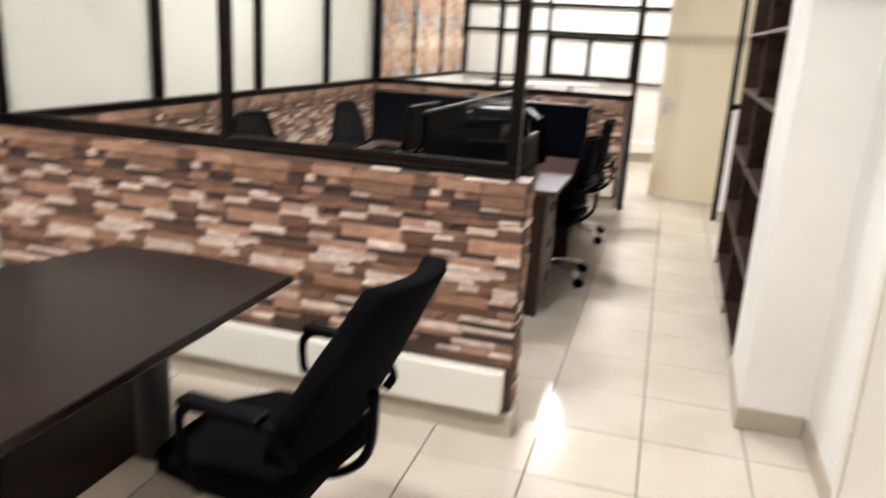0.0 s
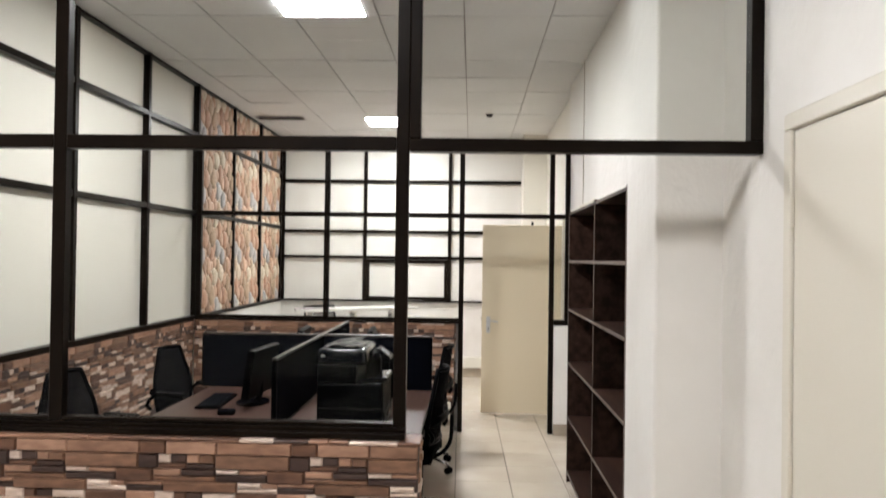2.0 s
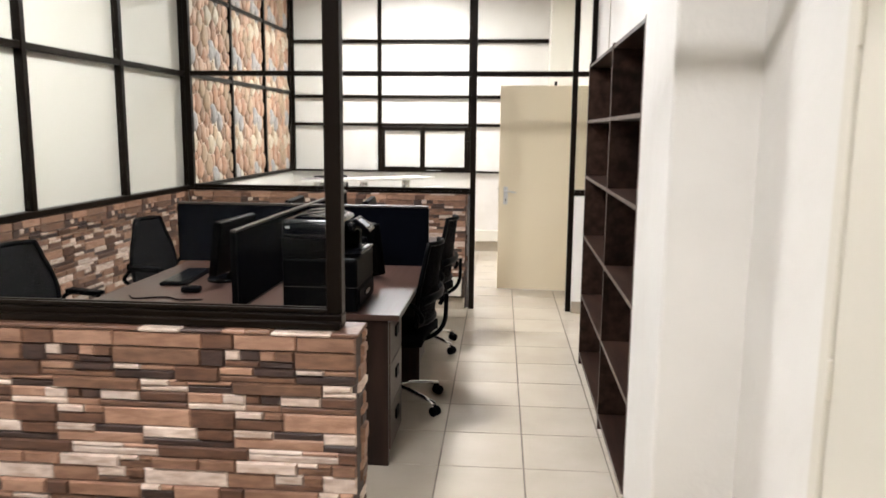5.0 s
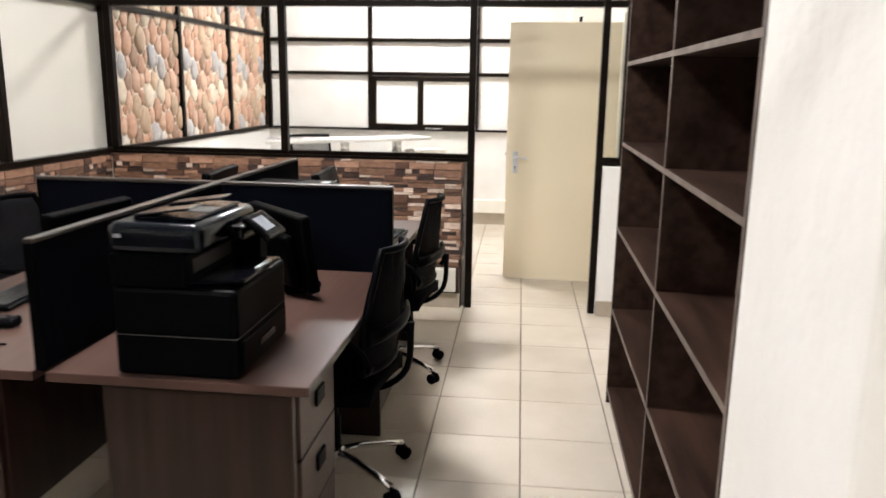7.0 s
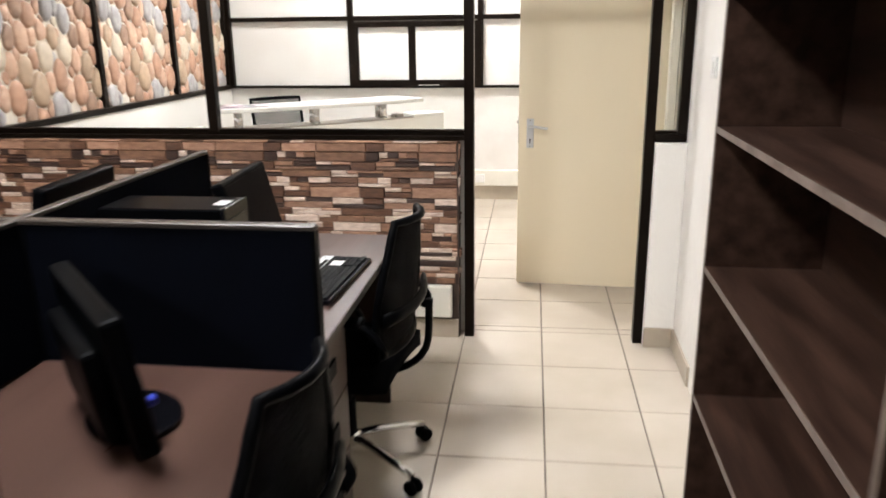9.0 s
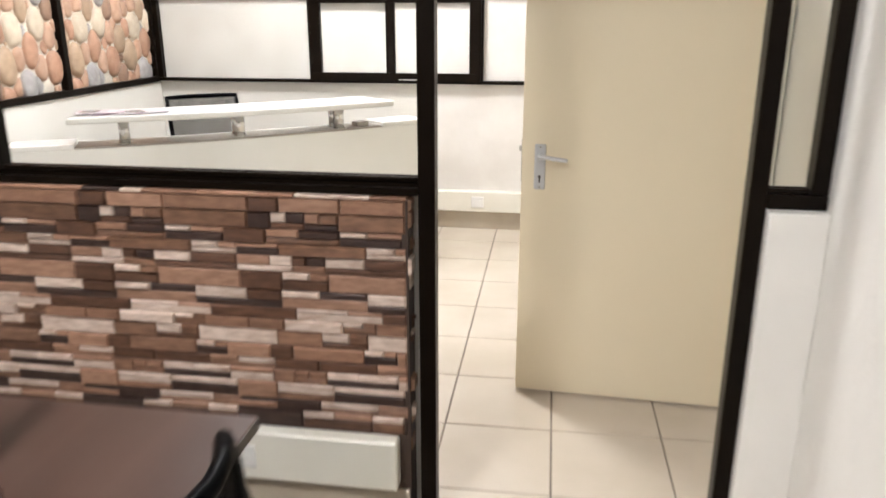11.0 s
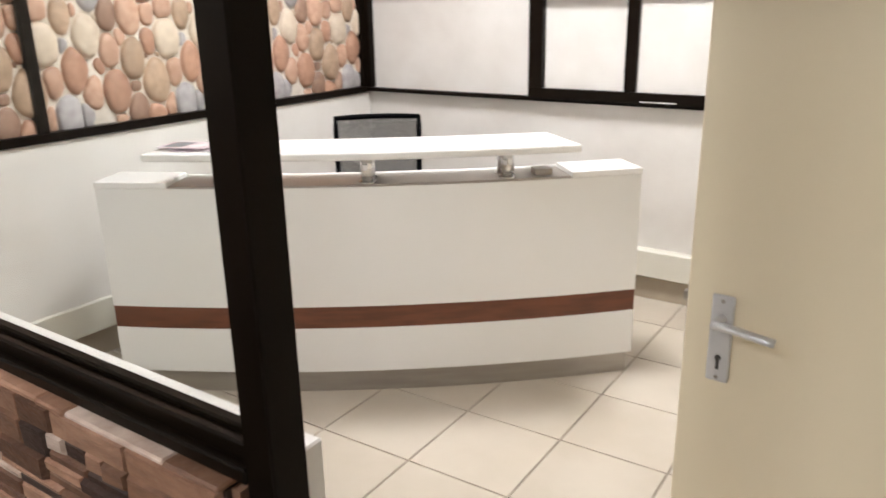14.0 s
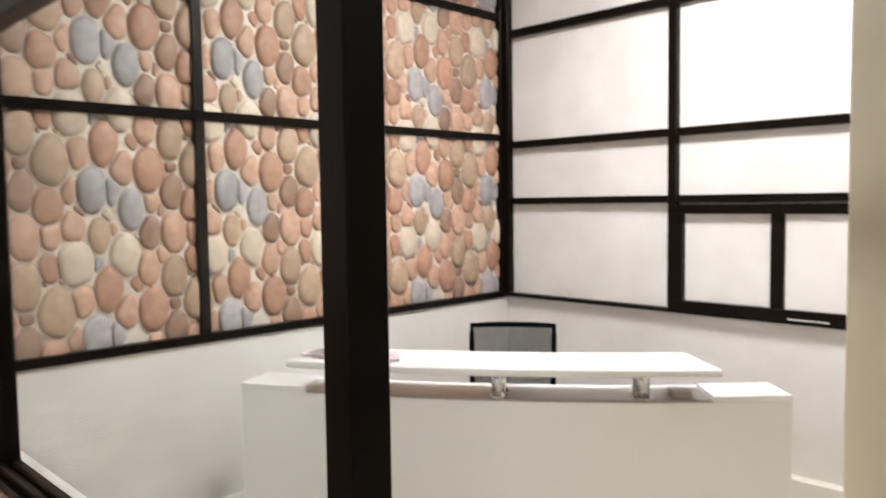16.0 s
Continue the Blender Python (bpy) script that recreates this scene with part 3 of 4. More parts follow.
bar("sill_rail", XW + 0.046, -0.4685, yd - 0.010, yd + 0.040, SILL - 0.0175, SILL + 0.02, P2)
bar("sill_rail", 0.4465, XE2 - 0.002, yd - 0.030, yd + 0.030, SILL - 0.0175, SILL + 0.02, P2)
bar("end_post", XE2 - 0.045, XE2 - 0.002, yd - 0.028, yd + 0.028, SILL + 0.021, TOP2 - 0.0405, P2)
for a, b in ((XW + 0.096, -1.783), (-1.733, -0.4685), (0.4465, XE2 - 0.0455)):
    for s in (-1, 1):
        bar("glazing_bead", a + 0.0005, b - 0.0005, yd + s * 0.006, yd + s * 0.020, SILL + 0.0205, SILL + 0.034, P2)
bar("top_rail", XW + 0.046, XE2 - 0.002, yd - 0.028, yd + 0.028, TOP2 - 0.04, TOP2, P2)
for a, b in ((XW + 0.096, -1.783), (-1.733, -0.468), (-0.420, 0.400), (0.446, XE2 - 0.045)):
    bar("transom", a + 0.0005, b - 0.0005, yd - 0.024, yd + 0.024, 2.06, 2.105, P2)
    pane(a, b, yd, 2.105, TOP2 - 0.04, P2)
    if (a, b) != (-0.420, 0.400):
        pane(a, b, yd, SILL + 0.02, 2.06, P2)


# ---- doors ----
def lever(parent, x, y, z, out, along):
    """Lever handle on a back plate. out: sign of the way that it stands out in y; along: sign of the lever's way in x."""
    h = part("handle", box(x - 0.021, x + 0.021, y, y + out * 0.008, z - 0.100, z + 0.075, 0.003), SATIN, parent, "chrome lever handle on a back plate")
    bm = cyl((x, y, z + 0.03), (x, y + out * 0.05, z + 0.03), 0.009, 12)
    tube(smooth_path([(x, y + out * 0.047, z + 0.03), (x + along * 0.03, y + out * 0.054, z + 0.032), (x + along * 0.065, y + out * 0.05, z + 0.026), (x + along * 0.105, y + out * 0.05, z + 0.022)], 4), 0.0105, 10, bm, 0.75)
    part("lever", bm, SATIN, h, "", True)
    bm = cyl((x, y + out * 0.0075, z - 0.050), (x, y + out * 0.0088, z - 0.050), 0.006, 10)
    box(x - 0.003, x + 0.003, y + out * 0.0075, y + out * 0.0088, z - 0.074, z - 0.052, into=bm)
    part("keyhole", bm, DARKGAP, h)
    for s in (0.064, -0.090):
        part("screw", cyl((x, y + out * 0.0075, z + s), (x, y + out * 0.0095, z + s), 0.004, 8), STEEL, h)
    return h


door_1 = thing("door_1", pose(XE3 - 0.035, 8.30, 0.0, 0, 0, -3), "open cream-painted flush door with chrome lever handle", "door", "", "structure")
part("leaf", box(-0.855, -0.01, 0.0, 0.042, 0.012, 2.035, 0.003), DOORPAINT, door_1)
lever(door_1, -0.785, -0.0003, 0.973, -1, 1)
part("latch_plate", box(-0.858, -0.8552, 0.01, 0.032, 0.90, 1.06), STEEL, door_1)
part("latch", box(-0.868, -0.8585, 0.014, 0.028, 1.015, 1.035, 0.002), STEEL, door_1)
for z in (0.25, 1.0, 1.78):
    part("hinge", cyl((0.0, -0.004, z), (0.0, -0.004, z + 0.09), 0.007, 10), STEEL, door_1)
part("closer_bracket", box(-0.335, -0.310, 0.010, 0.034, 2.0355, 2.075, 0.003), BLACKPLASTIC, door_1)
part("door_frame", box(-0.008, 0.034, -0.10, -0.03, 0.0, 2.10, 0.004), DOORWHITE, door_1)

# door of the side room in the meeting area, closed
door_2 = thing("door_2", pose(XE1, 2.60, 0.0), "closed off-white flush door in a painted frame", "door", "", "structure")
part("door_frame", box(-0.022, -0.0005, -0.055, 0.0, 0.0, 2.085, 0.005), DOORWHITE, door_2)
part("door_frame", box(-0.022, -0.0005, -0.945, -0.89, 0.0, 2.085, 0.005), DOORWHITE, door_2)
part("door_frame", box(-0.022, -0.0005, -0.945, 0.0, 2.0855, 2.14, 0.005), DOORWHITE, door_2)
part("leaf", box(-0.012, -0.001, -0.885, -0.060, 0.010, 2.080, 0.002), DOORWHITE, door_2)
part("gap", box(-0.004, -0.0003, -0.0598, -0.0552, 0.0, 2.085), DARKGAP, door_2)
for z in (0.30, 0.98, 1.78):
    part("hinge", box(-0.026, -0.0122, -0.066, -0.050, z, z + 0.10, 0.003), DOORWHITE, door_2)

door_3 = thing("door_3", pose(XE2, 6.72, 0.0), "closed cream-painted door with lever handle", "door", "", "structure")
part("door_frame", box(-0.020, -0.0005, -0.05, 0.0, 0.0, 2.085, 0.005), DOORWHITE, door_3)
part("door_frame", box(-0.020, -0.0005, -0.76, -0.71, 0.0, 2.085, 0.005), DOORWHITE, door_3)
part("door_frame", box(-0.020, -0.0005, -0.76, 0.0, 2.0855, 2.14, 0.005), DOORWHITE, door_3)
part("leaf", box(-0.010, -0.001, -0.707, -0.054, 0.010, 2.080, 0.002), DOORWHITE, door_3)
h = part("handle", box(-0.018, -0.0105, -0.125, -0.085, 0.90, 1.10, 0.003), SATIN, door_3, "chrome lever handle")
part("lever", tube(smooth_path([(-0.018, -0.105, 1.03), (-0.055, -0.105, 1.03), (-0.062, -0.15, 1.028), (-0.058, -0.23, 1.02)], 4), 0.0105, 10), SATIN, h, "", True)


# ---- bookcase ----
def bookcase():
    x0, x1, y0, y1, zt = 0.388, 0.715, 3.806, 5.94, 2.037
    t = 0.018
    b = thing("bookcase", pose(0, 0, 0), "tall empty dark walnut bookcase built against the wall", "bookcase")
    part("back_panel", box(x1 - 0.006, x1, y0, y1, 0.0, zt), SHELFWOOD, b)
    ups = [y0 + t / 2, 4.757, y1 - t / 2]
    for y in ups:
        up = part("upright", box(x0 + 0.002, x1 - 0.0065, y - t / 2, y + t / 2, 0.0, zt), SHELFWOOD, b)
        part("edge_strip", box(x0, x0 + 0.0018, y - t / 2, y + t / 2, 0.0, zt), SHELFEDGE, up, "worn pale edge strip")
    for a, c in ((ups[0] + t / 2, ups[1] - t / 2), (ups[1] + t / 2, ups[2] - t / 2)):
        for z in (0.075, 0.485, 0.893, 1.296, 1.66, zt - t):
            s = part("shelf", box(x0 + 0.004, x1 - 0.0065, a + 0.0004, c - 0.0004, z - t / 2, z + t / 2), SHELFWOOD, b)
            if z < 2:
                part("edge_strip", box(x0 + 0.0005, x0 + 0.0038, a + 0.0004, c - 0.0004, z - t / 2, z + t / 2), SHELFEDGE, s, "worn pale edge strip")
        part("kick_board", box(x0 + 0.03, x0 + 0.046, a + 0.0004, c - 0.0004, 0.0, 0.065), SHELFWOOD, b)
    return b


bookcase()


# ---- ceiling fixtures ----
for x, y in LAMPS:
    lamp = thing("ceiling_light", pose(x, y, ZC), "square recessed ceiling light panel, lit", "ceiling light", "ceiling lights")
    for a, b, c, d in ((-0.3, 0.3, -0.3, -0.283), (-0.3, 0.3, 0.283, 0.3), (-0.3, -0.283, -0.283, 0.283), (0.283, 0.3, -0.283, 0.283)):
        part("frame", box(a, b, c, d, -0.012, -0.004, 0.002), WHITEPLASTIC, lamp)
    part("diffuser", box(-0.2825, 0.2825, -0.2825, 0.2825, -0.0085, -0.0045), DIFFUSER, lamp, "glowing white diffuser")
vent = thing("ceiling_vent", pose(-2.70, 9.30, ZC), "dark rectangular ceiling air vent", "vent")
part("backing", box(-0.28, 0.28, -0.10, 0.10, -0.006, -0.004), VENTDARK, vent)
for a, b, c, d in ((-0.3, 0.3, -0.125, -0.10), (-0.3, 0.3, 0.10, 0.125), (-0.3, -0.28, -0.10, 0.10), (0.28, 0.3, -0.10, 0.10)):
    part("frame", box(a, b, c, d, -0.012, -0.004, 0.002), TBAR, vent)
for i in range(5):
    part("slat", box(-0.28, 0.28, -0.08 + i * 0.038, -0.066 + i * 0.038, -0.011, -0.0065), VENTDARK, vent)
det = thing("smoke_detector", pose(-0.16, 8.95, ZC), "small white round smoke detector on the ceiling", "smoke detector")
part("base", cyl((0, 0, -0.012), (0, 0, -0.004), 0.052, 20), WHITEPLASTIC, det)
part("sensor", cyl((0, 0, -0.042), (0, 0, -0.0121), 0.030, 20, r2=0.042), GREYPLASTIC, det)


# ---- office chairs ----
def office_chair(name, m, label, netted=True, group="office swivel chairs", height=0.98, width=0.45, lean=0.0, pad=0.045, square=False, star=20, taper=0.10):
    """Swivel chair that looks along its +x, with its origin on the floor under the column."""
    c = thing(name, m, label, "office chair", group)
    for i in range(5):
        a = radians(72 * i + star)
        d = Vector((math.cos(a), math.sin(a), 0))
        leg = part("base_leg", tube([d * 0.03 + Vector((0, 0, 0.115)), d * 0.12 + Vector((0, 0, 0.108)), d * 0.235 + Vector((0, 0, 0.088)), d * 0.31 + Vector((0, 0, 0.070))], 0.018, 8, None, 0.75), CHROME, c, "chrome base leg", True)
        e = d * 0.315
        s = Vector((-d.y, d.x, 0))
        bm = cyl(e + s * 0.006 + Vector((0, 0, 0.028)), e + s * 0.026 + Vector((0, 0, 0.028)), 0.028, 14, bevel=0.004)
        cyl(e - s * 0.006 + Vector((0, 0, 0.028)), e - s * 0.026 + Vector((0, 0, 0.028)), 0.028, 14, bm, bevel=0.004)
        cyl(e + Vector((0, 0, 0.03)), e + Vector((0, 0, 0.066)), 0.008, 8, bm)
        part("castor", bm, BLACKPLASTIC, c, "black twin-wheel castor")
    part("hub", cyl((0, 0, 0.085), (0, 0, 0.135), 0.038, 16, bevel=0.006), CHROME, c)
    bm = cyl((0, 0, 0.1355), (0, 0, 0.27), 0.026, 14)
    cyl((0, 0, 0.27), (0, 0, 0.40), 0.016, 12, bm)
    part("gas_column", bm, BLACKPLASTIC, c)
    part("mechanism", box(-0.10, 0.09, -0.07, 0.07, 0.385, 0.425, 0.01), BLACKPLASTIC, c)
    rows = []
    for i in range(9):
        u = i / 8
        x = -0.22 + 0.46 * u
        w = 0.235 * (1 - 0.25 * max(0, u - 0.7) / 0.3) * (1 - 0.12 * max(0, 0.15 - u) / 0.15)
        rows.append([(x, w * v, 0.487 + 0.012 * math.cos(v * 1.5) - 0.035 * max(0, u - 0.75) ** 1.0 / 0.25 - 0.012 * v ** 4) for v in (-1, -0.8, -0.4, 0, 0.4, 0.8, 1)])
    part("seat", shell(rows, (0, 0, -0.062)), BLACKFABRIC, c, "black padded seat", True)

    def back(u, v, push=0.0):
        z = 0.53 + (height - 0.53) * u
        x = -0.235 - 0.06 * math.sin(u * 1.6) - 0.07 * u * u - lean * u + 0.045 * v * v + push
        w = width / 2 * (0.82 + 0.18 * math.sin(math.pi * min(1, u * 1.15 + 0.1))) * (1 - taper * u ** 4)
        if square:
            w = width / 2 * (0.94 + 0.06 * u)
        return Vector((x, w * v, z))

    vs = (-1, -0.6, -0.2, 0.2, 0.6, 1)
    rows = [[back(i / 9, v) for v in vs] for i in range(10)]
    if netted:
        bk = part("backrest", shell(rows, (0.006, 0, 0)), NETPALE if square else NET, c, "black net backrest", True)
        ring = [back(0, v) for v in vs] + [back(i / 9, 1) for i in range(1, 9)] + [back(1, v) for v in vs[::-1]] + [back(i / 9, -1) for i in range(8, 0, -1)]
        part("frame", tube(ring, 0.014, 8, None, 1.0, True), BLACKPLASTIC, bk, "black plastic backrest frame", True)
        part("lumbar_bar", tube([back(0.33, v, -0.03) for v in vs], 0.013, 8, None, 2.0), BLACKPLASTIC, bk, "", True)
    else:
        bk = part("backrest", shell(rows, (pad, 0, 0)), BLACKFABRIC, c, "black padded fabric backrest", True)
        mod = bk.modifiers.new("round", "BEVEL")
        mod.width, mod.segments = 0.016, 2
    part("spine", tube(smooth_path([(-0.06, 0, 0.40), (-0.20, 0, 0.41), (-0.30, 0, 0.50), (-0.315, 0, 0.68)], 4), 0.022, 8, None, 0.6), BLACKPLASTIC, c, "", True)
    for s in (-1, 1):
        y = s * 0.265
        pts = smooth_path([(0.03, s * 0.19, 0.425), (0.03, y, 0.45), (0.07, y, 0.56), (0.06, y, 0.655), (-0.04, y, 0.672), (-0.17, y, 0.665), (-0.235, y, 0.60), (-0.225, s * 0.235, 0.56)], 5)
        arm = part("armrest", tube(pts, 0.014, 8, None, 0.9), BLACKPLASTIC, c, "black looped armrest", True)
        part("arm_pad", box(-0.17, 0.06, y - 0.03, y + 0.03, 0.672, 0.695, 0.009, seg=2), BLACKPLASTIC, arm)
    return c


net_label = "black net-back chair on chrome base"
chair = office_chair("office_chair", pose(-0.77, 5.01, 0, 0, 0, 173), net_label + " beside the printer desk", height=0.975, lean=-0.08, star=10, taper=0.32)
other = copy_thing(chair, pose(-0.77, 6.21, 0, 0, 0, 173))
tagged(other, net_label + " pulled out at the keyboard desk")
other = copy_thing(chair, pose(-2.36, 5.70, 0, 0, 0, -12))
tagged(other, net_label + " turned aside by the stone wall")
other = copy_thing(chair, pose(-2.49, 4.47, 0, 0, 0, -14))
tagged(other, net_label + " near the office partition")
office_chair("reception_chair", pose(-2.14, 9.765, 0, 0, 0, -52), "black net-back office chair behind the reception counter", True, "reception seating", 1.02, 0.43, square=True)
office_chair("meeting_chair", pose(-0.975, 1.70, 0, 0, 0, 174), "black padded fabric office chair at the meeting table", False, "meeting seating", 1.01, 0.50, 0.11, 0.07, taper=0.2)


# ---- meeting table ----
def meeting_table():
    t = thing("meeting_table", None, "dark brown laminate meeting table on grey metal legs", "table")
    outline = [(-1.18, 2.215), (-1.36, 2.25), (-1.60, 2.262), (-1.91, 2.25), (-2.03, 1.85), (-2.12, 1.2), (-2.12, 0.5), (-2.0, -0.2), (-1.20, -0.2), (-1.175, 1.0)]
    part("tabletop", prism(outline, 0.722, 0.75, 0.004, 1), TABLEWOOD, t)
    for y in (2.06, 0.05):
        col = []
        for k in range(20):
            a = 2 * math.pi * k / 20
            col.append((-1.66 + 0.085 * math.cos(a), y + 0.045 * math.sin(a)))
        part("leg", prism(col, 0.05, 0.721), LEGGREY, t, "grey oval metal leg", True)
        part("foot", tube(smooth_path([(-1.93, y, 0.03), (-1.8, y, 0.045), (-1.66, y, 0.055), (-1.5, y, 0.045), (-1.37, y, 0.03)], 3), 0.034, 10, None, 0.75), BLACKPLASTIC, t, "black foot bar", True)
        for x in (-1.90, -1.40):
            part("glide", cyl((x, y, 0.0), (x, y, 0.022), 0.022, 12), BLACKPLASTIC, t)
    # added dark board, stands in for the deep shade below the tabletop
    part("modesty_or_shade_panel", box(-1.672, -1.654, 0.14, 1.98, 0.10, 0.7215, 0.002), TABLEWOOD, t, "dark laminate board added for the shade under the table")
    part("beam", box(-1.40, -1.34, 0.10, 2.01, 0.60, 0.70, 0.008), LEGGREY, t, "grey metal cable beam")
    part("crossbar", box(-1.72, -1.3405, 2.0105, 2.055, 0.62, 0.69, 0.004), LEGGREY, t)


meeting_table()


# ---- workstation cluster ----
DX0, DX1, DXC = -2.17, -0.607, -1.385
DY0, DYM, DY1 = 4.14, 5.44, 6.74


def desk(m, label, w, d):
    """Desk with its end panels. Origin at the floor, at the corner by the spine; +x to the sitter, +y along the spine."""
    t = thing("desk", m, label, "desk", "workstation desks")
    part("desktop", box(0.02, w, 0.002, d, 0.722, 0.75, 0.002), DESKWOOD, t)
    part("edge_band", box(w + 0.0003, w + 0.002, 0.003, d - 0.001, 0.7235, 0.7485), DIVTRIM, t, "worn brown edge band")
    for y in (0.03, d - 0.055):
        part("end_panel", box(0.17, w - 0.055, y, y + 0.025, 0.0, 0.7215), PANELWOOD, t)
    part("modesty_or_shade_panel", box(0.16, 0.178, 0.0555, d - 0.0555, 0.25, 0.72), PANELWOOD, t)
    return t


w, d = DX1 - DXC, DYM - DY0
desk(pose(DXC, DY0, 0), "walnut laminate workstation desk carrying the printer", w, d)
desk(pose(DXC, DYM, 0), "walnut laminate workstation desk with keyboard and monitor", w - 0.055, d)
desk(pose(DXC, DYM, 0, 0, 0, 180), "walnut laminate workstation desk with laptop near the glass", w, d)
desk(pose(DXC, DY1, 0, 0, 0, 180), "walnut laminate workstation desk behind the screen", w, d)


def screen(name, x0, x1, y0, y1, label, group="desk screens"):
    s = thing(name, pose((x0 + x1) / 2, (y0 + y1) / 2, 0.75), label, "desk screen", group)
    hx, hy = (x1 - x0) / 2, (y1 - y0) / 2
    part("panel", box(-hx + 0.004, hx - 0.004, -hy + 0.004, hy - 0.004, 0.0, 0.365, 0.002), DIVIDER, s)
    part("top_trim", box(-hx, hx, -hy, hy, 0.3655, 0.380, 0.003), DIVTRIM, s, "brown metal top trim")
    for a, b, c, e in (((-hx, -hx + 0.012, -hy, hy), (hx - 0.012, hx, -hy, hy)) if hx > hy else ((-hx, hx, -hy, -hy + 0.012), (-hx, hx, hy - 0.012, hy))):
        part("end_trim", box(a, b, c, e, 0.0, 0.365), BLACKPLASTIC, s)


screen("spine_screen", DXC - 0.014, DXC + 0.014, DY0 + 0.01, DY1 - 0.20, "long dark navy fabric screen with brown trim")
screen("cross_screen", DXC + 0.0145, DX1 - 0.005, DYM - 0.016, DYM + 0.016, "dark navy fabric cross screen between desks")
screen("cross_screen", DX0 - 0.06, DXC - 0.0145, DYM - 0.016, DYM + 0.016, "dark navy fabric cross screen between desks")


def pedestal(m):
    p = thing("drawer_pedestal", m, "brown drawer pedestal under a desk with black handles", "drawers", "drawer pedestals")
    part("body", box(-0.40, 0.0, 0.0, 0.38, 0.03, 0.70, 0.003), PANELWOOD, p)
    for i in range(3):
        z = 0.05 + i * 0.215
        f = part("drawer_front", box(0.0005, 0.018, 0.004, 0.376, z, z + 0.208, 0.002), PEDESTAL, p, "brown drawer front")
        part("handle", box(0.0185, 0.028, 0.15, 0.235, z + 0.10, z + 0.155, 0.004), BLACKPLASTIC, f, "black cup handle")
    for x in (-0.36, -0.04):
        for y in (0.04, 0.34):
            part("castor", cyl((x, y - 0.01, 0.015), (x, y + 0.01, 0.015), 0.015, 10), BLACKPLASTIC, p)


pedestal(pose(DX1 - 0.075, DY0 + 0.10, 0))
pedestal(pose(DX1 - 0.10, DYM + 0.10, 0))


def printer():
    p = thing("printer", pose(-0.983, 4.367, 0.75), "black multifunction office printer with tilted control panel", "printer", "")
    part("body", box(-0.177, 0.177, -0.208, 0.208, 0.0, 0.255, 0.014, seg=2), BLACKPLASTIC, p)
    part("rear_body", box(-0.177, 0.035, -0.206, 0.206, 0.2555, 0.345, 0.004), BLACKPLASTIC, p)
    part("end_cheek", box(0.0355, 0.12, 0.14, 0.206, 0.2555, 0.345, 0.006), BLACKPLASTIC, p)
    part("seam", box(-0.1782, 0.1782, -0.2092, 0.2092, 0.118, 0.1205), DARKGAP, p)
    part("cassette_front", box(0.1772, 0.184, -0.18, 0.18, 0.022, 0.105, 0.003), BLACKPLASTIC, p)
    part("drawer_grip", box(0.1842, 0.190, -0.06, 0.06, 0.055, 0.075, 0.002), GREYPLASTIC, p)
    lid = part("scanner_lid", box(-0.181, 0.088, -0.211, 0.211, 0.3455, 0.432, 0.028, seg=4), INKBLUE, p, "blue-black rounded scanner lid", True)
    # small silver patch imitates a glint on the lid's end
    part("glint_patch", box(-0.155, -0.135, -0.2122, -0.2112, 0.392, 0.402), SILVER, lid, "small pale patch put in for a glint")
    part("feeder", box(-0.125, 0.055, -0.160, 0.160, 0.4325, 0.442, 0.004), INKBLUE, p, "blue-black document feeder")
    for y in (-0.115, 0.085):
        g = part("paper_guide", box(-0.075, 0.085, -0.048, 0.048, -0.003, 0.003, 0.002), GREYPLASTIC, p, "charcoal paper guide")
        g.matrix_basis = pose(-0.045, y, 0.455, 0, -8, 0)
    part("feed_slot", box(-0.06, 0.05, -0.055, 0.028, 0.4422, 0.4435), DARKGAP, p)
    part("front_shelf", box(0.0885, 0.130, -0.02, 0.205, 0.352, 0.398, 0.010, seg=2), GLOSSBLACK, p)
    panel = part("control_panel", box(-0.050, 0.050, -0.075, 0.075, -0.011, 0.011, 0.006), GLOSSBLACK, p, "glossy black tilted control panel")
    panel.matrix_basis = pose(0.150, 0.105, 0.378, 0, 38, 0)
    part("display", box(-0.030, 0.024, -0.052, 0.022, 0.0113, 0.0125), LCD, panel, "grey display")
    for j in range(3):
        part("button", cyl((-0.026 + j * 0.024, 0.052, 0.0111), (-0.026 + j * 0.024, 0.052, 0.0135), 0.006, 8), GREYPLASTIC, panel)
    tray = part("output_tray", box(0.0, 0.155, -0.17, 0.13, -0.006, 0.006, 0.004), GLOSSBLACK, p, "glossy black output tray")
    tray.matrix_basis = pose(0.040, -0.01, 0.265, 0, -4, 0)
    part("tray_stop", box(0.138, 0.153, -0.05, 0.05, 0.0065, 0.014, 0.002), SILVER, tray, "pale tray stop")
    part("slot", box(0.0353, 0.0363, -0.15, 0.12, 0.285, 0.325), DARKGAP, p)


printer()


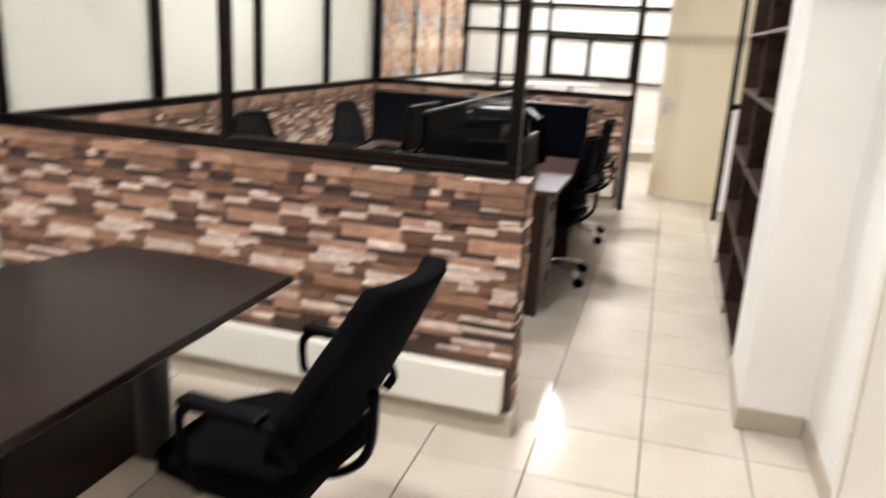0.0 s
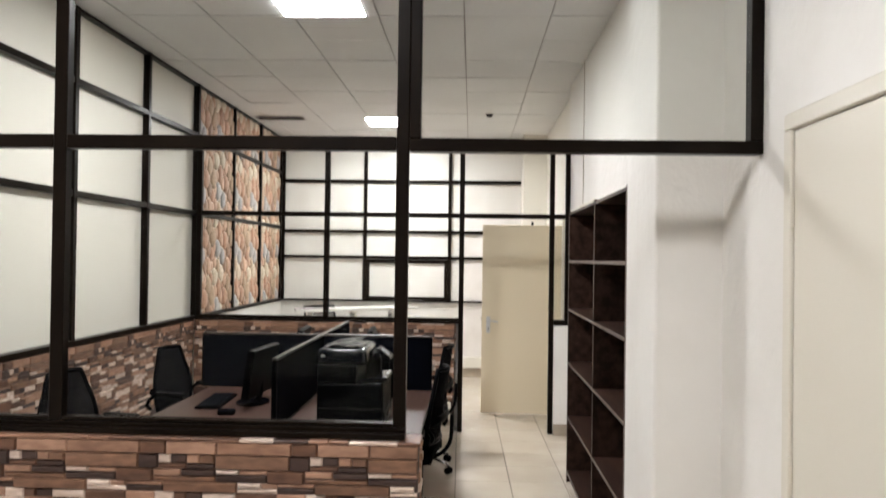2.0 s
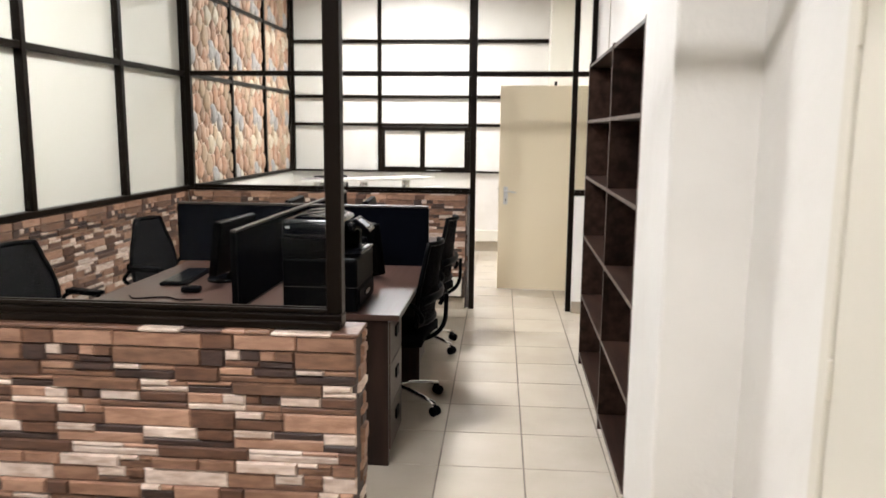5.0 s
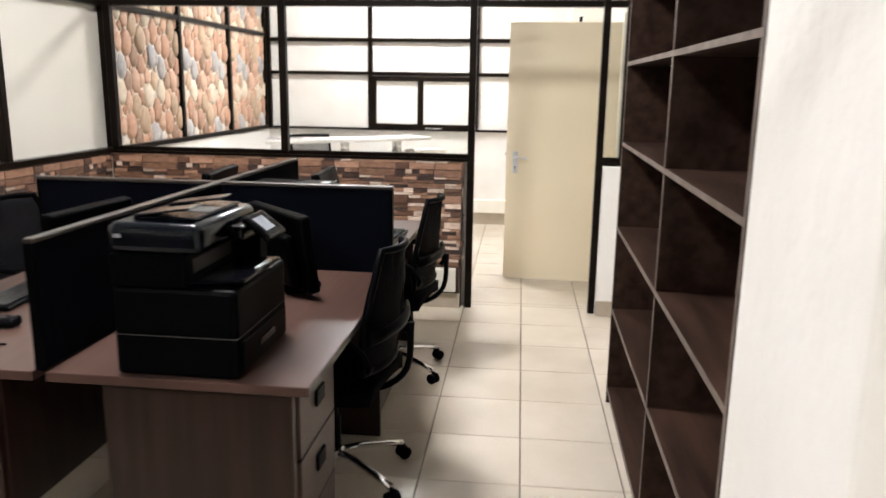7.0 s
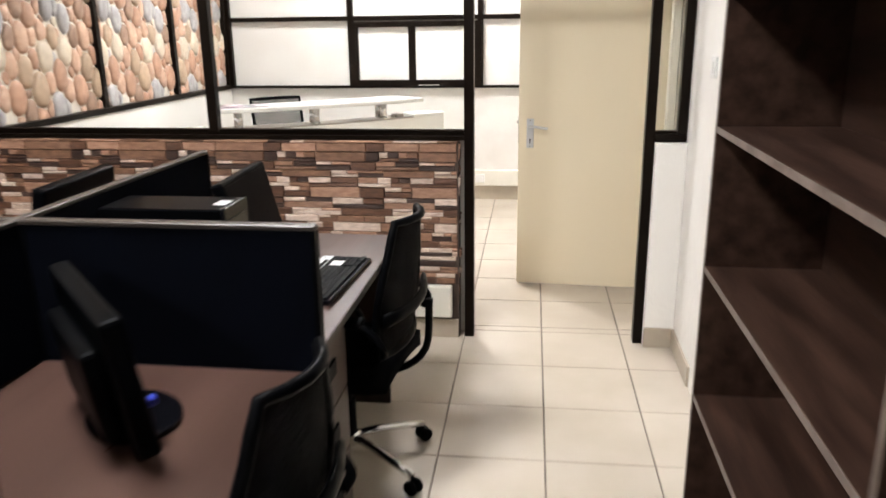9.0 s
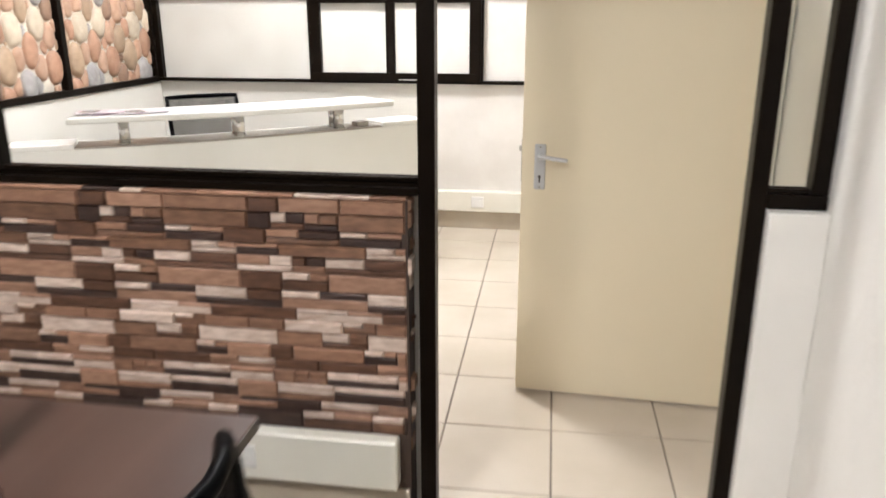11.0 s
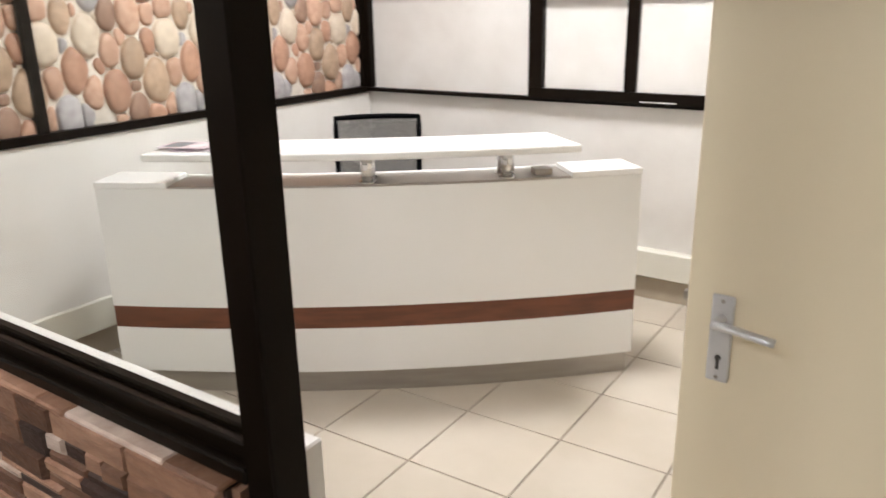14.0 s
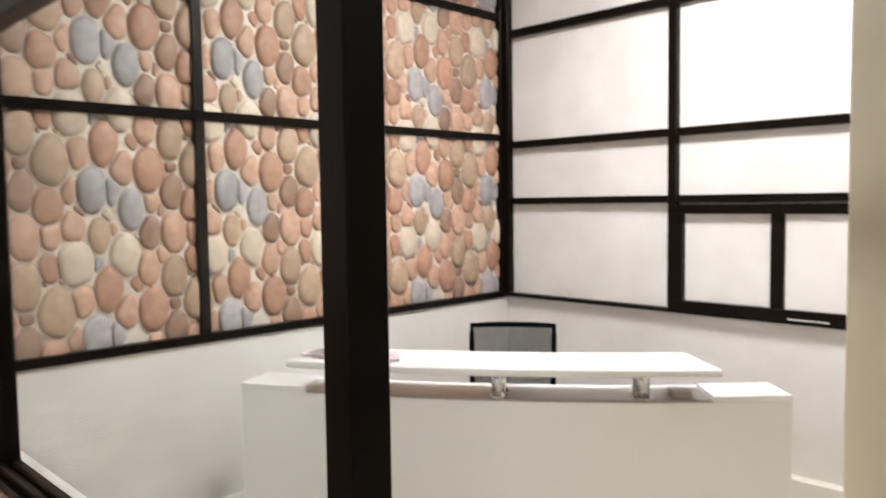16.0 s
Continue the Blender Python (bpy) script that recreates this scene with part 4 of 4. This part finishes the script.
def monitor(m, label, tilt=-12, low=0.062, hump=False):
    o = thing("monitor", m, label, "monitor", "computer monitors")
    foot = [(0.10 * math.cos(a), 0.125 * math.sin(a)) for a in (2 * math.pi * k / 24 for k in range(24))]
    part("foot", prism(foot, 0.0, 0.016, 0.005, 2), GLOSSBLACK, o, "", True)
    part("neck", tube(smooth_path([(-0.02, 0, 0.016), (-0.045, 0, 0.06), (-0.045, 0, 0.15)], 3), 0.022, 8, None, 0.8), BLACKPLASTIC, o, "", True)
    h = part("housing", box(-0.045, 0.0, -0.235, 0.235, 0.0, 0.30, 0.010, seg=2), BLACKPLASTIC, o)
    h.matrix_basis = pose(-0.005, 0, low, 0, tilt, 0)
    if hump:
        part("back_cover", box(-0.085, -0.0455, -0.165, 0.165, 0.02, 0.225, 0.012, seg=2), BLACKPLASTIC, h)
    part("display", box(0.0003, 0.002, -0.218, 0.218, 0.028, 0.283), DISPLAY, h, "glossy black display, switched off")
    return o


aside = monitor(pose(-0.965, 5.16, 0.75, 0, 0, 44), "black monitor turned aside beside the printer", -8, 0.028, True)
part("blue_plug", box(-0.02, 0.02, -0.14, -0.115, 0.085, 0.105, 0.004), BLUEPLUG, aside, "small blue cable plug")
monitor(pose(-1.055, 6.30, 0.75, 0, 0, 4), "black monitor by the keyboard, switched off", -14, 0.055)
monitor(pose(-1.70, 4.86, 0.75, 0, 0, 176), "black monitor behind the long screen", -8)
monitor(pose(-1.74, 6.12, 0.75, 0, 0, 184), "black monitor by the stone wall side", -10)


def computer_tower():
    o = thing("computer_tower", pose(-0.975, 5.835, 0.75), "black desktop computer tower standing behind the desk screen", "computer")
    part("case", box(-0.385, -0.014, -0.088, 0.088, 0.006, 0.335, 0.006, seg=2), BLACKPLASTIC, o)
    part("front_panel", box(-0.0138, 0.0, -0.090, 0.090, 0.004, 0.337, 0.005, seg=2), GLOSSBLACK, o)
    part("disc_drive", box(0.0002, 0.003, -0.075, 0.075, 0.265, 0.300, 0.001), GREYPLASTIC, o)
    part("power_button", cyl((0.0002, 0.0, 0.215), (0.0035, 0.0, 0.215), 0.010, 14), SILVER, o, "silver power button")
    part("top_strip", box(-0.060, -0.020, -0.030, 0.030, 0.3352, 0.337, 0.0005), SILVER, o, "pale sticker on the case")
    for x in (-0.34, -0.05):
        for y in (-0.065, 0.065):
            part("foot", cyl((x, y, 0.0), (x, y, 0.0058), 0.010, 10), GREYPLASTIC, o)


computer_tower()


def keyboard():
    k = thing("keyboard", pose(-0.800, 6.125, 0.75, 0, 0, -3), "black keyboard with a silver top strip on the desk", "keyboard")
    k.scale = (0.88, 0.88, 0.95)
    part("body", box(-0.105, 0.105, -0.265, 0.265, 0.0, 0.020, 0.007, seg=2), GLOSSBLACK, k)
    part("silver_strip", box(-0.100, -0.055, -0.255, 0.255, 0.0202, 0.0225, 0.001), SILVER, k, "silver plastic top strip")
    for j in range(3):
        part("media_keys", box(-0.072, -0.058, -0.20 + 0.14 * j, -0.09 + 0.14 * j, 0.0227, 0.026, 0.001), GLOSSBLACK, k)
    bm = bmesh.new()
    for r in range(6):
        y = -0.248
        while y < 0.245:
            kw = 0.019 if not (r == 5 and -0.15 < y < -0.02) else 0.11
            if not (0.112 < y < 0.125 or 0.178 < y < 0.184):
                box(-0.045 + r * 0.0225, -0.0265 + r * 0.0225, y, y + kw - 0.003, 0.0202, 0.0265, into=bm)
            y += kw
    tagged(part("keys", bm, BLACKPLASTIC, k), "black keys", kind="stuff")
    # glare on the keys, made as a thin white plate
    part("glare_patch", box(-0.03, 0.018, 0.115, 0.178, 0.0267, 0.0275), WHITEPLASTIC, k, "white patch put in for glare on the keys")
    mo = thing("mouse", pose(-0.955, 6.005, 0.75, 0, 0, 10), "black computer mouse beside the keyboard", "mouse")
    rows = []
    for i in range(9):
        u = i / 8
        w = 0.031 * math.sin(math.pi * (0.12 + 0.76 * u)) ** 0.5
        hh = 0.036 * math.sin(math.pi * (0.08 + 0.84 * u)) ** 0.7
        rows.append([(-0.055 + 0.11 * u, w * v, max(0.003, hh * (1 - v * v * 0.75))) for v in (-1, -0.6, -0.2, 0.2, 0.6, 1)])
    part("shell", shell(rows, (0, 0, -0.0028)), GLOSSBLACK, mo, "", True)
    part("wheel", cyl((0.03, -0.004, 0.032), (0.03, 0.004, 0.032), 0.008, 10), GREYPLASTIC, mo)


keyboard()
cab = thing("desk_cable", None, "loose pale cables behind the monitor on the desk", "cable")
part("white_cable", tube(smooth_path([(-1.07, 5.95, 0.7545), (-1.03, 6.01, 0.756), (-1.08, 6.06, 0.77), (-1.16, 6.08, 0.80), (-1.24, 6.09, 0.80)], 6), 0.0045, 6), WHITEPLASTIC, cab, "white cable", True)
part("black_cable", tube(smooth_path([(-0.985, 6.05, 0.754), (-0.945, 6.18, 0.754), (-0.94, 6.32, 0.754), (-1.01, 6.44, 0.754), (-1.22, 6.47, 0.757)], 6), 0.003, 6), BLACKPLASTIC, cab, "black cable", True)
part("grey_cable", tube(smooth_path([(-1.28, 5.70, 0.755), (-1.18, 5.76, 0.756), (-1.10, 5.80, 0.755), (-1.05, 5.88, 0.755)], 6), 0.0035, 6), SILVER, cab, "", True)

part("loose_lead", tube(smooth_path([(-1.62, 4.33, 0.754), (-1.72, 4.30, 0.756), (-1.83, 4.36, 0.754), (-1.95, 4.30, 0.756), (-2.02, 4.37, 0.754)], 6), 0.004, 6), BLACKPLASTIC, cab, "black lead", True)
wire = thing("wall_cable", None, "thin grey cable running down the plaster wall", "cable")
part("cable", tube([(XE2 - 0.004, 6.62, ZC - 0.002), (XE2 - 0.004, 6.62, 2.8), (XE2 - 0.004, 6.625, 2.15)], 0.0035, 6), SKIRT, wire)

lap = thing("keyboard_tray", pose(-1.93, 4.86, 0.75, 0, 0, 4), "slim dark keyboard on the desk behind the glass", "keyboard")
part("body", box(-0.075, 0.075, -0.22, 0.22, 0.0, 0.018, 0.005), BLACKPLASTIC, lap)
bm = bmesh.new()
for r in range(5):
    for q in range(18):
        box(-0.062 + r * 0.025, -0.041 + r * 0.025, -0.205 + q * 0.023, -0.186 + q * 0.023, 0.0182, 0.023, into=bm)
tagged(part("keys", bm, GREYPLASTIC, lap), kind="stuff")
mo2 = thing("mouse", pose(-1.75, 4.50, 0.75, 0, 0, 185), "black computer mouse on the desk behind the glass", "mouse")
part("shell", box(-0.05, 0.05, -0.03, 0.03, 0.0, 0.034, 0.013, seg=3), GLOSSBLACK, mo2, "", True)


# ---- reception counter ----
def counter():
    A, Bp, sag = Vector((-2.66, 8.62)), Vector((-0.888, 9.93)), 0.10
    ch = Bp - A
    L = ch.length
    n = Vector((ch.y, -ch.x)).normalized()
    R = (L * L / 4 + sag * sag) / (2 * sag)
    C = (A + Bp) / 2 - n * (R - sag)
    half = math.asin(L / 2 / R)
    base = math.atan2(n.y, n.x)

    def at(u, r=0.0):
        """u from -1 (west end) to 1 (east end); r outwards from the front."""
        a = base + u * half
        return (C.x + (R + r) * math.cos(a), C.y + (R + r) * math.sin(a))

    def band(u0, u1, r0, r1, k=36):
        us = [u0 + (u1 - u0) * i / k for i in range(k + 1)]
        return [at(u, r1) for u in us] + [at(u, r0) for u in us[::-1]]

    t = thing("reception_counter", None, "curved gloss-white reception counter with a reddish brown band", "reception desk")
    part("plinth", prism(band(-0.985, 0.985, -0.27, -0.02), 0.0, 0.098), STEEL, t, "brushed steel plinth")
    part("lower_front", prism(band(-1, 1, -0.285, 0.0), 0.0985, 0.298, 0.002, 1), DESKWHITE, t)
    part("brown_band", prism(band(-0.999, 0.999, -0.283, -0.002), 0.2985, 0.392), BAND, t, "reddish brown wood band")
    part("upper_front", prism(band(-1, 1, -0.285, 0.0), 0.3925, 0.895, 0.002, 1), DESKWHITE, t)
    # steel grey over the whole ledge includes the raised top's shadow
    part("ledge", prism(band(-0.725, 0.725, -0.20, 0.0), 0.8955, 0.905, 0.002, 1), STEEL, t, "brushed steel ledge strip, grey also for the shade of the raised top")
    for a, b in ((-1.0, -0.728), (0.728, 1.0)):
        part("end_top", prism(band(a, b, -0.20, 0.004, 8), 0.8955, 0.922, 0.004, 2), DESKWHITE, t)
    us = [-0.73 + 1.43 * i / 30 for i in range(31)]
    slab = [at(u, 0.185 - 0.03 * max(0, -u)) for u in us] + [at(u, -0.125) for u in (0.665 - 1.335 * i / 30 for i in range(31))]
    part("raised_top", prism(slab, 1.034, 1.066, 0.008, 2), DESKWHITE, t, "raised gloss-white counter top")
    for u, r in ((-0.52, -0.035), (-0.52, -0.115), (-0.01, -0.035), (-0.01, -0.115), (0.495, -0.035), (0.495, -0.115)):
        x, y = at(u, r)
        s = part("support", cyl((x, y, 0.9055), (x, y, 1.0335), 0.026, 18), CHROME, t, "chrome support post", True)
        part("flange", cyl((x, y, 0.9056), (x, y, 0.911), 0.036, 18), CHROME, s)
    part("socket_box", prism(band(0.60, 0.665, -0.11, -0.04, 3), 0.9055, 0.93), STEEL, t)
    part("work_top", prism(band(-0.98, 0.98, -0.80, -0.2855), 0.70, 0.73, 0.003, 1), DESKWHITE, t)
    for u in (-0.975, 0.965):
        part("end_panel", prism(band(u, u + 0.014, -0.79, -0.2856, 2), 0.0, 0.6995), DESKWHITE, t)
    x, y = at(-0.56, 0.05)
    for k, (dx, dy, r) in enumerate(((0, 0, 30), (0.13, 0.06, 44), (-0.05, -0.02, 20))):
        b = thing("brochure", pose(x + dx, y + dy, 1.0663 + 0.004 * k, 0, 0, r), "printed paper brochure lying on the counter top", "brochure", "brochures on the counter")
        part("cover", box(-0.10, 0.10, -0.07, 0.07, 0.0, 0.0036, 0.001), PAPER, b)
        part("picture_block", box(-0.08, 0.0, -0.05, 0.05, 0.0037, 0.0040), LCD, b, "grey printed block")


counter()

# ---- small wall fittings ----
sw = thing("light_switch", pose(XE2 - 0.0003, 6.98, 1.41), "white plastic light switch plate on the wall", "switch")
part("plate", box(-0.010, 0.0, -0.043, 0.043, -0.043, 0.043, 0.003), WHITEPLASTIC, sw)
part("rocker", box(-0.015, -0.0102, -0.016, 0.016, -0.022, 0.022, 0.002), WHITEPLASTIC, sw)
sk = thing("wall_socket", pose(-1.02, Y2 - 0.0552, 0.21), "white socket plate on the trunking", "socket", "trunking sockets")
part("plate", box(-0.045, 0.045, -0.008, 0.0, -0.04, 0.04, 0.003), WHITEPLASTIC, sk)
part("switch", box(0.012, 0.028, -0.012, -0.0082, -0.012, 0.012, 0.002), WHITEPLASTIC, sk)
sk2 = copy_thing(sk, pose(-0.66, Y3 - 0.0505, 0.21))
tagged(sk2, "white socket plate on the trunking of the papered wall")


# ---- cladding pieces ----
clad_stone(near_dado, -0.522 - (XW + 0.046), lambda u, v: pose(XW + 0.046 + u, Y1, 0.295 + v), SILL - 0.03 - 0.295, 11, 300, lambda u: -u)
rnd_end = random.Random(3)
for wide, x_end, y_end, owner in ((0.12, -0.522, Y1 - 0.004, near_dado), (0.066, -0.497, Y2 - 0.004, far_dado)):
    for (u, v, w_, h_, d_, c_) in stone_pattern(0.12, SILL - 0.03 - 0.105, rnd_end):
        u, u1 = max(u, 0.0), min(u + w_, wide)
        if u1 - u < 0.012:
            continue
        me = bpy.data.meshes.new("brick")
        me.from_pydata(strip_verts(u1 - u, h_, d_, rnd_end), [], STRIP_FACES)
        me.materials.append(BRICKS[c_])
        ob = new("brick", me)
        ob.parent = owner
        ob.matrix_basis = pose(x_end, y_end + u, 0.105 + v, 0, 0, 90)
clad_stone(far_dado, -0.503 - (XW + 0.046), lambda u, v: pose(XW + 0.046 + u, Y2, 0.295 + v), SILL - 0.03 - 0.295, 11, 300, lambda u: -u)
clad_stone(west_dado, Y2 - Y1 - 0.13, lambda u, v: pose(XW + DADO, Y1 + 0.127 + u, 0.295 + v, 0, 0, 90), SILL - 0.025 - 0.295, 11, 0, lambda u: u)

# pebbles on the west wall of the reception
rnd_p = random.Random(21)
PEB = 0.617
pat = pebble_pattern(PEB, rnd_p)
meshes = []
for (u, v, radii, c) in pat:
    V, F = pebble_mesh(radii)
    me = bpy.data.meshes.new("pebble")
    me.from_pydata(V, [], F)
    me.materials.append(PEBBLES[c])
    me.polygons.foreach_set("use_smooth", [True] * len(F))
    meshes.append((me, V, F, c))
spots = []
for i in range(-1, 8):
    for j in range(-1, 6):
        for k, (u, v, radii, c) in enumerate(pat):
            y, z = 7.53 + u + i * PEB, SILL + 0.02 + v + j * PEB
            half_w, half_h = max(radii) * 0.8, max(radii) * 1.1
            if 7.575 + half_w * 0.6 < y < Y3 - 0.02 and SILL + 0.02 - half_h * 0.4 < z < ZC - 0.02:
                spots.append((k, y, z))
spots.sort(key=lambda s: (s[2] > 2.1, abs(s[1] - 8.7)))
V, F, mats = [], [], []
for n_, (k, y, z) in enumerate(spots):
    me, vs, fs, c = meshes[k]
    m = pose(XW - 0.002, y, z, 0, 0, 90)
    if n_ < 300:
        ob = new("pebble", me)
        ob.parent = wall_west
        ob.matrix_basis = m
    else:
        b0 = len(V)
        V.extend(tuple(m @ Vector(p)) for p in vs)
        F.extend(tuple(q + b0 for q in f) for f in fs)
        mats.extend([c] * len(fs))
me = bpy.data.meshes.new("pebble_cladding")
me.from_pydata(V, [], F)
for p in PEBBLES:
    me.materials.append(p)
me.polygons.foreach_set("material_index", mats)
me.polygons.foreach_set("use_smooth", [True] * len(F))
ob = new("pebble_cladding", me)
ob.parent = wall_west
tagged(ob, kind="stuff")

# floor tiles
def tile_mesh(w, d):
    g, e = 0.0026, 0.0018
    me = bpy.data.meshes.new("tile")
    V = [(g, g, -0.006), (w - g, g, -0.006), (w - g, d - g, -0.006), (g, d - g, -0.006), (g + e, g + e, 0), (w - g - e, g + e, 0), (w - g - e, d - g - e, 0), (g + e, d - g - e, 0)]
    me.from_pydata(V, [], [(4, 5, 6, 7), (0, 1, 5, 4), (1, 2, 6, 5), (2, 3, 7, 6), (3, 0, 4, 7)])
    me.materials.append(TILE)
    return me


TILES = {}
LAID = pose(0.045, 0, 0, 0, 0, 0.83)
cells = []
for y0, y1, ph, step in ((YS - 0.1, 7.565, 6.30, 0.418), (7.565, 7.63, 7.565, 0.418), (7.63, Y3 + 0.1, 8.865, 0.41)):
    xs = [0.408 * k for k in range(-8, 3)]
    ys = [y0] + sorted(y for y in (ph + step * k for k in range(-30, 12)) if y0 + 0.015 < y < y1 - 0.015) + [y1]
    for xa, xb in zip(xs, xs[1:]):
        for ya, yb in zip(ys, ys[1:]):
            cells.append((xa, ya, xb - xa, yb - ya))
cells.sort(key=lambda c: abs(c[0] + 0.1) * 1.6 + max(0, 1.0 - c[1]) * 2)
V, F = [], []
for i, (x, y, w_, d_) in enumerate(cells):
    key = (round(w_, 3), round(d_, 3))
    if key not in TILES:
        TILES[key] = tile_mesh(w_, d_)
    if i < 290:
        ob = new("tile", TILES[key])
        ob.parent = floor
        ob.matrix_basis = LAID @ pose(x, y, 0)
    else:
        b0 = len(V)
        V.extend(tuple(LAID @ (p.co + Vector((x, y, 0)))) for p in TILES[key].vertices)
        F.extend(tuple(q + b0 for q in f.vertices) for f in TILES[key].polygons)
me = bpy.data.meshes.new("outer_tiles")
me.from_pydata(V, [], F)
me.materials.append(TILE)
ob = new("outer_tiles", me)
ob.parent = floor
tagged(ob, kind="stuff")
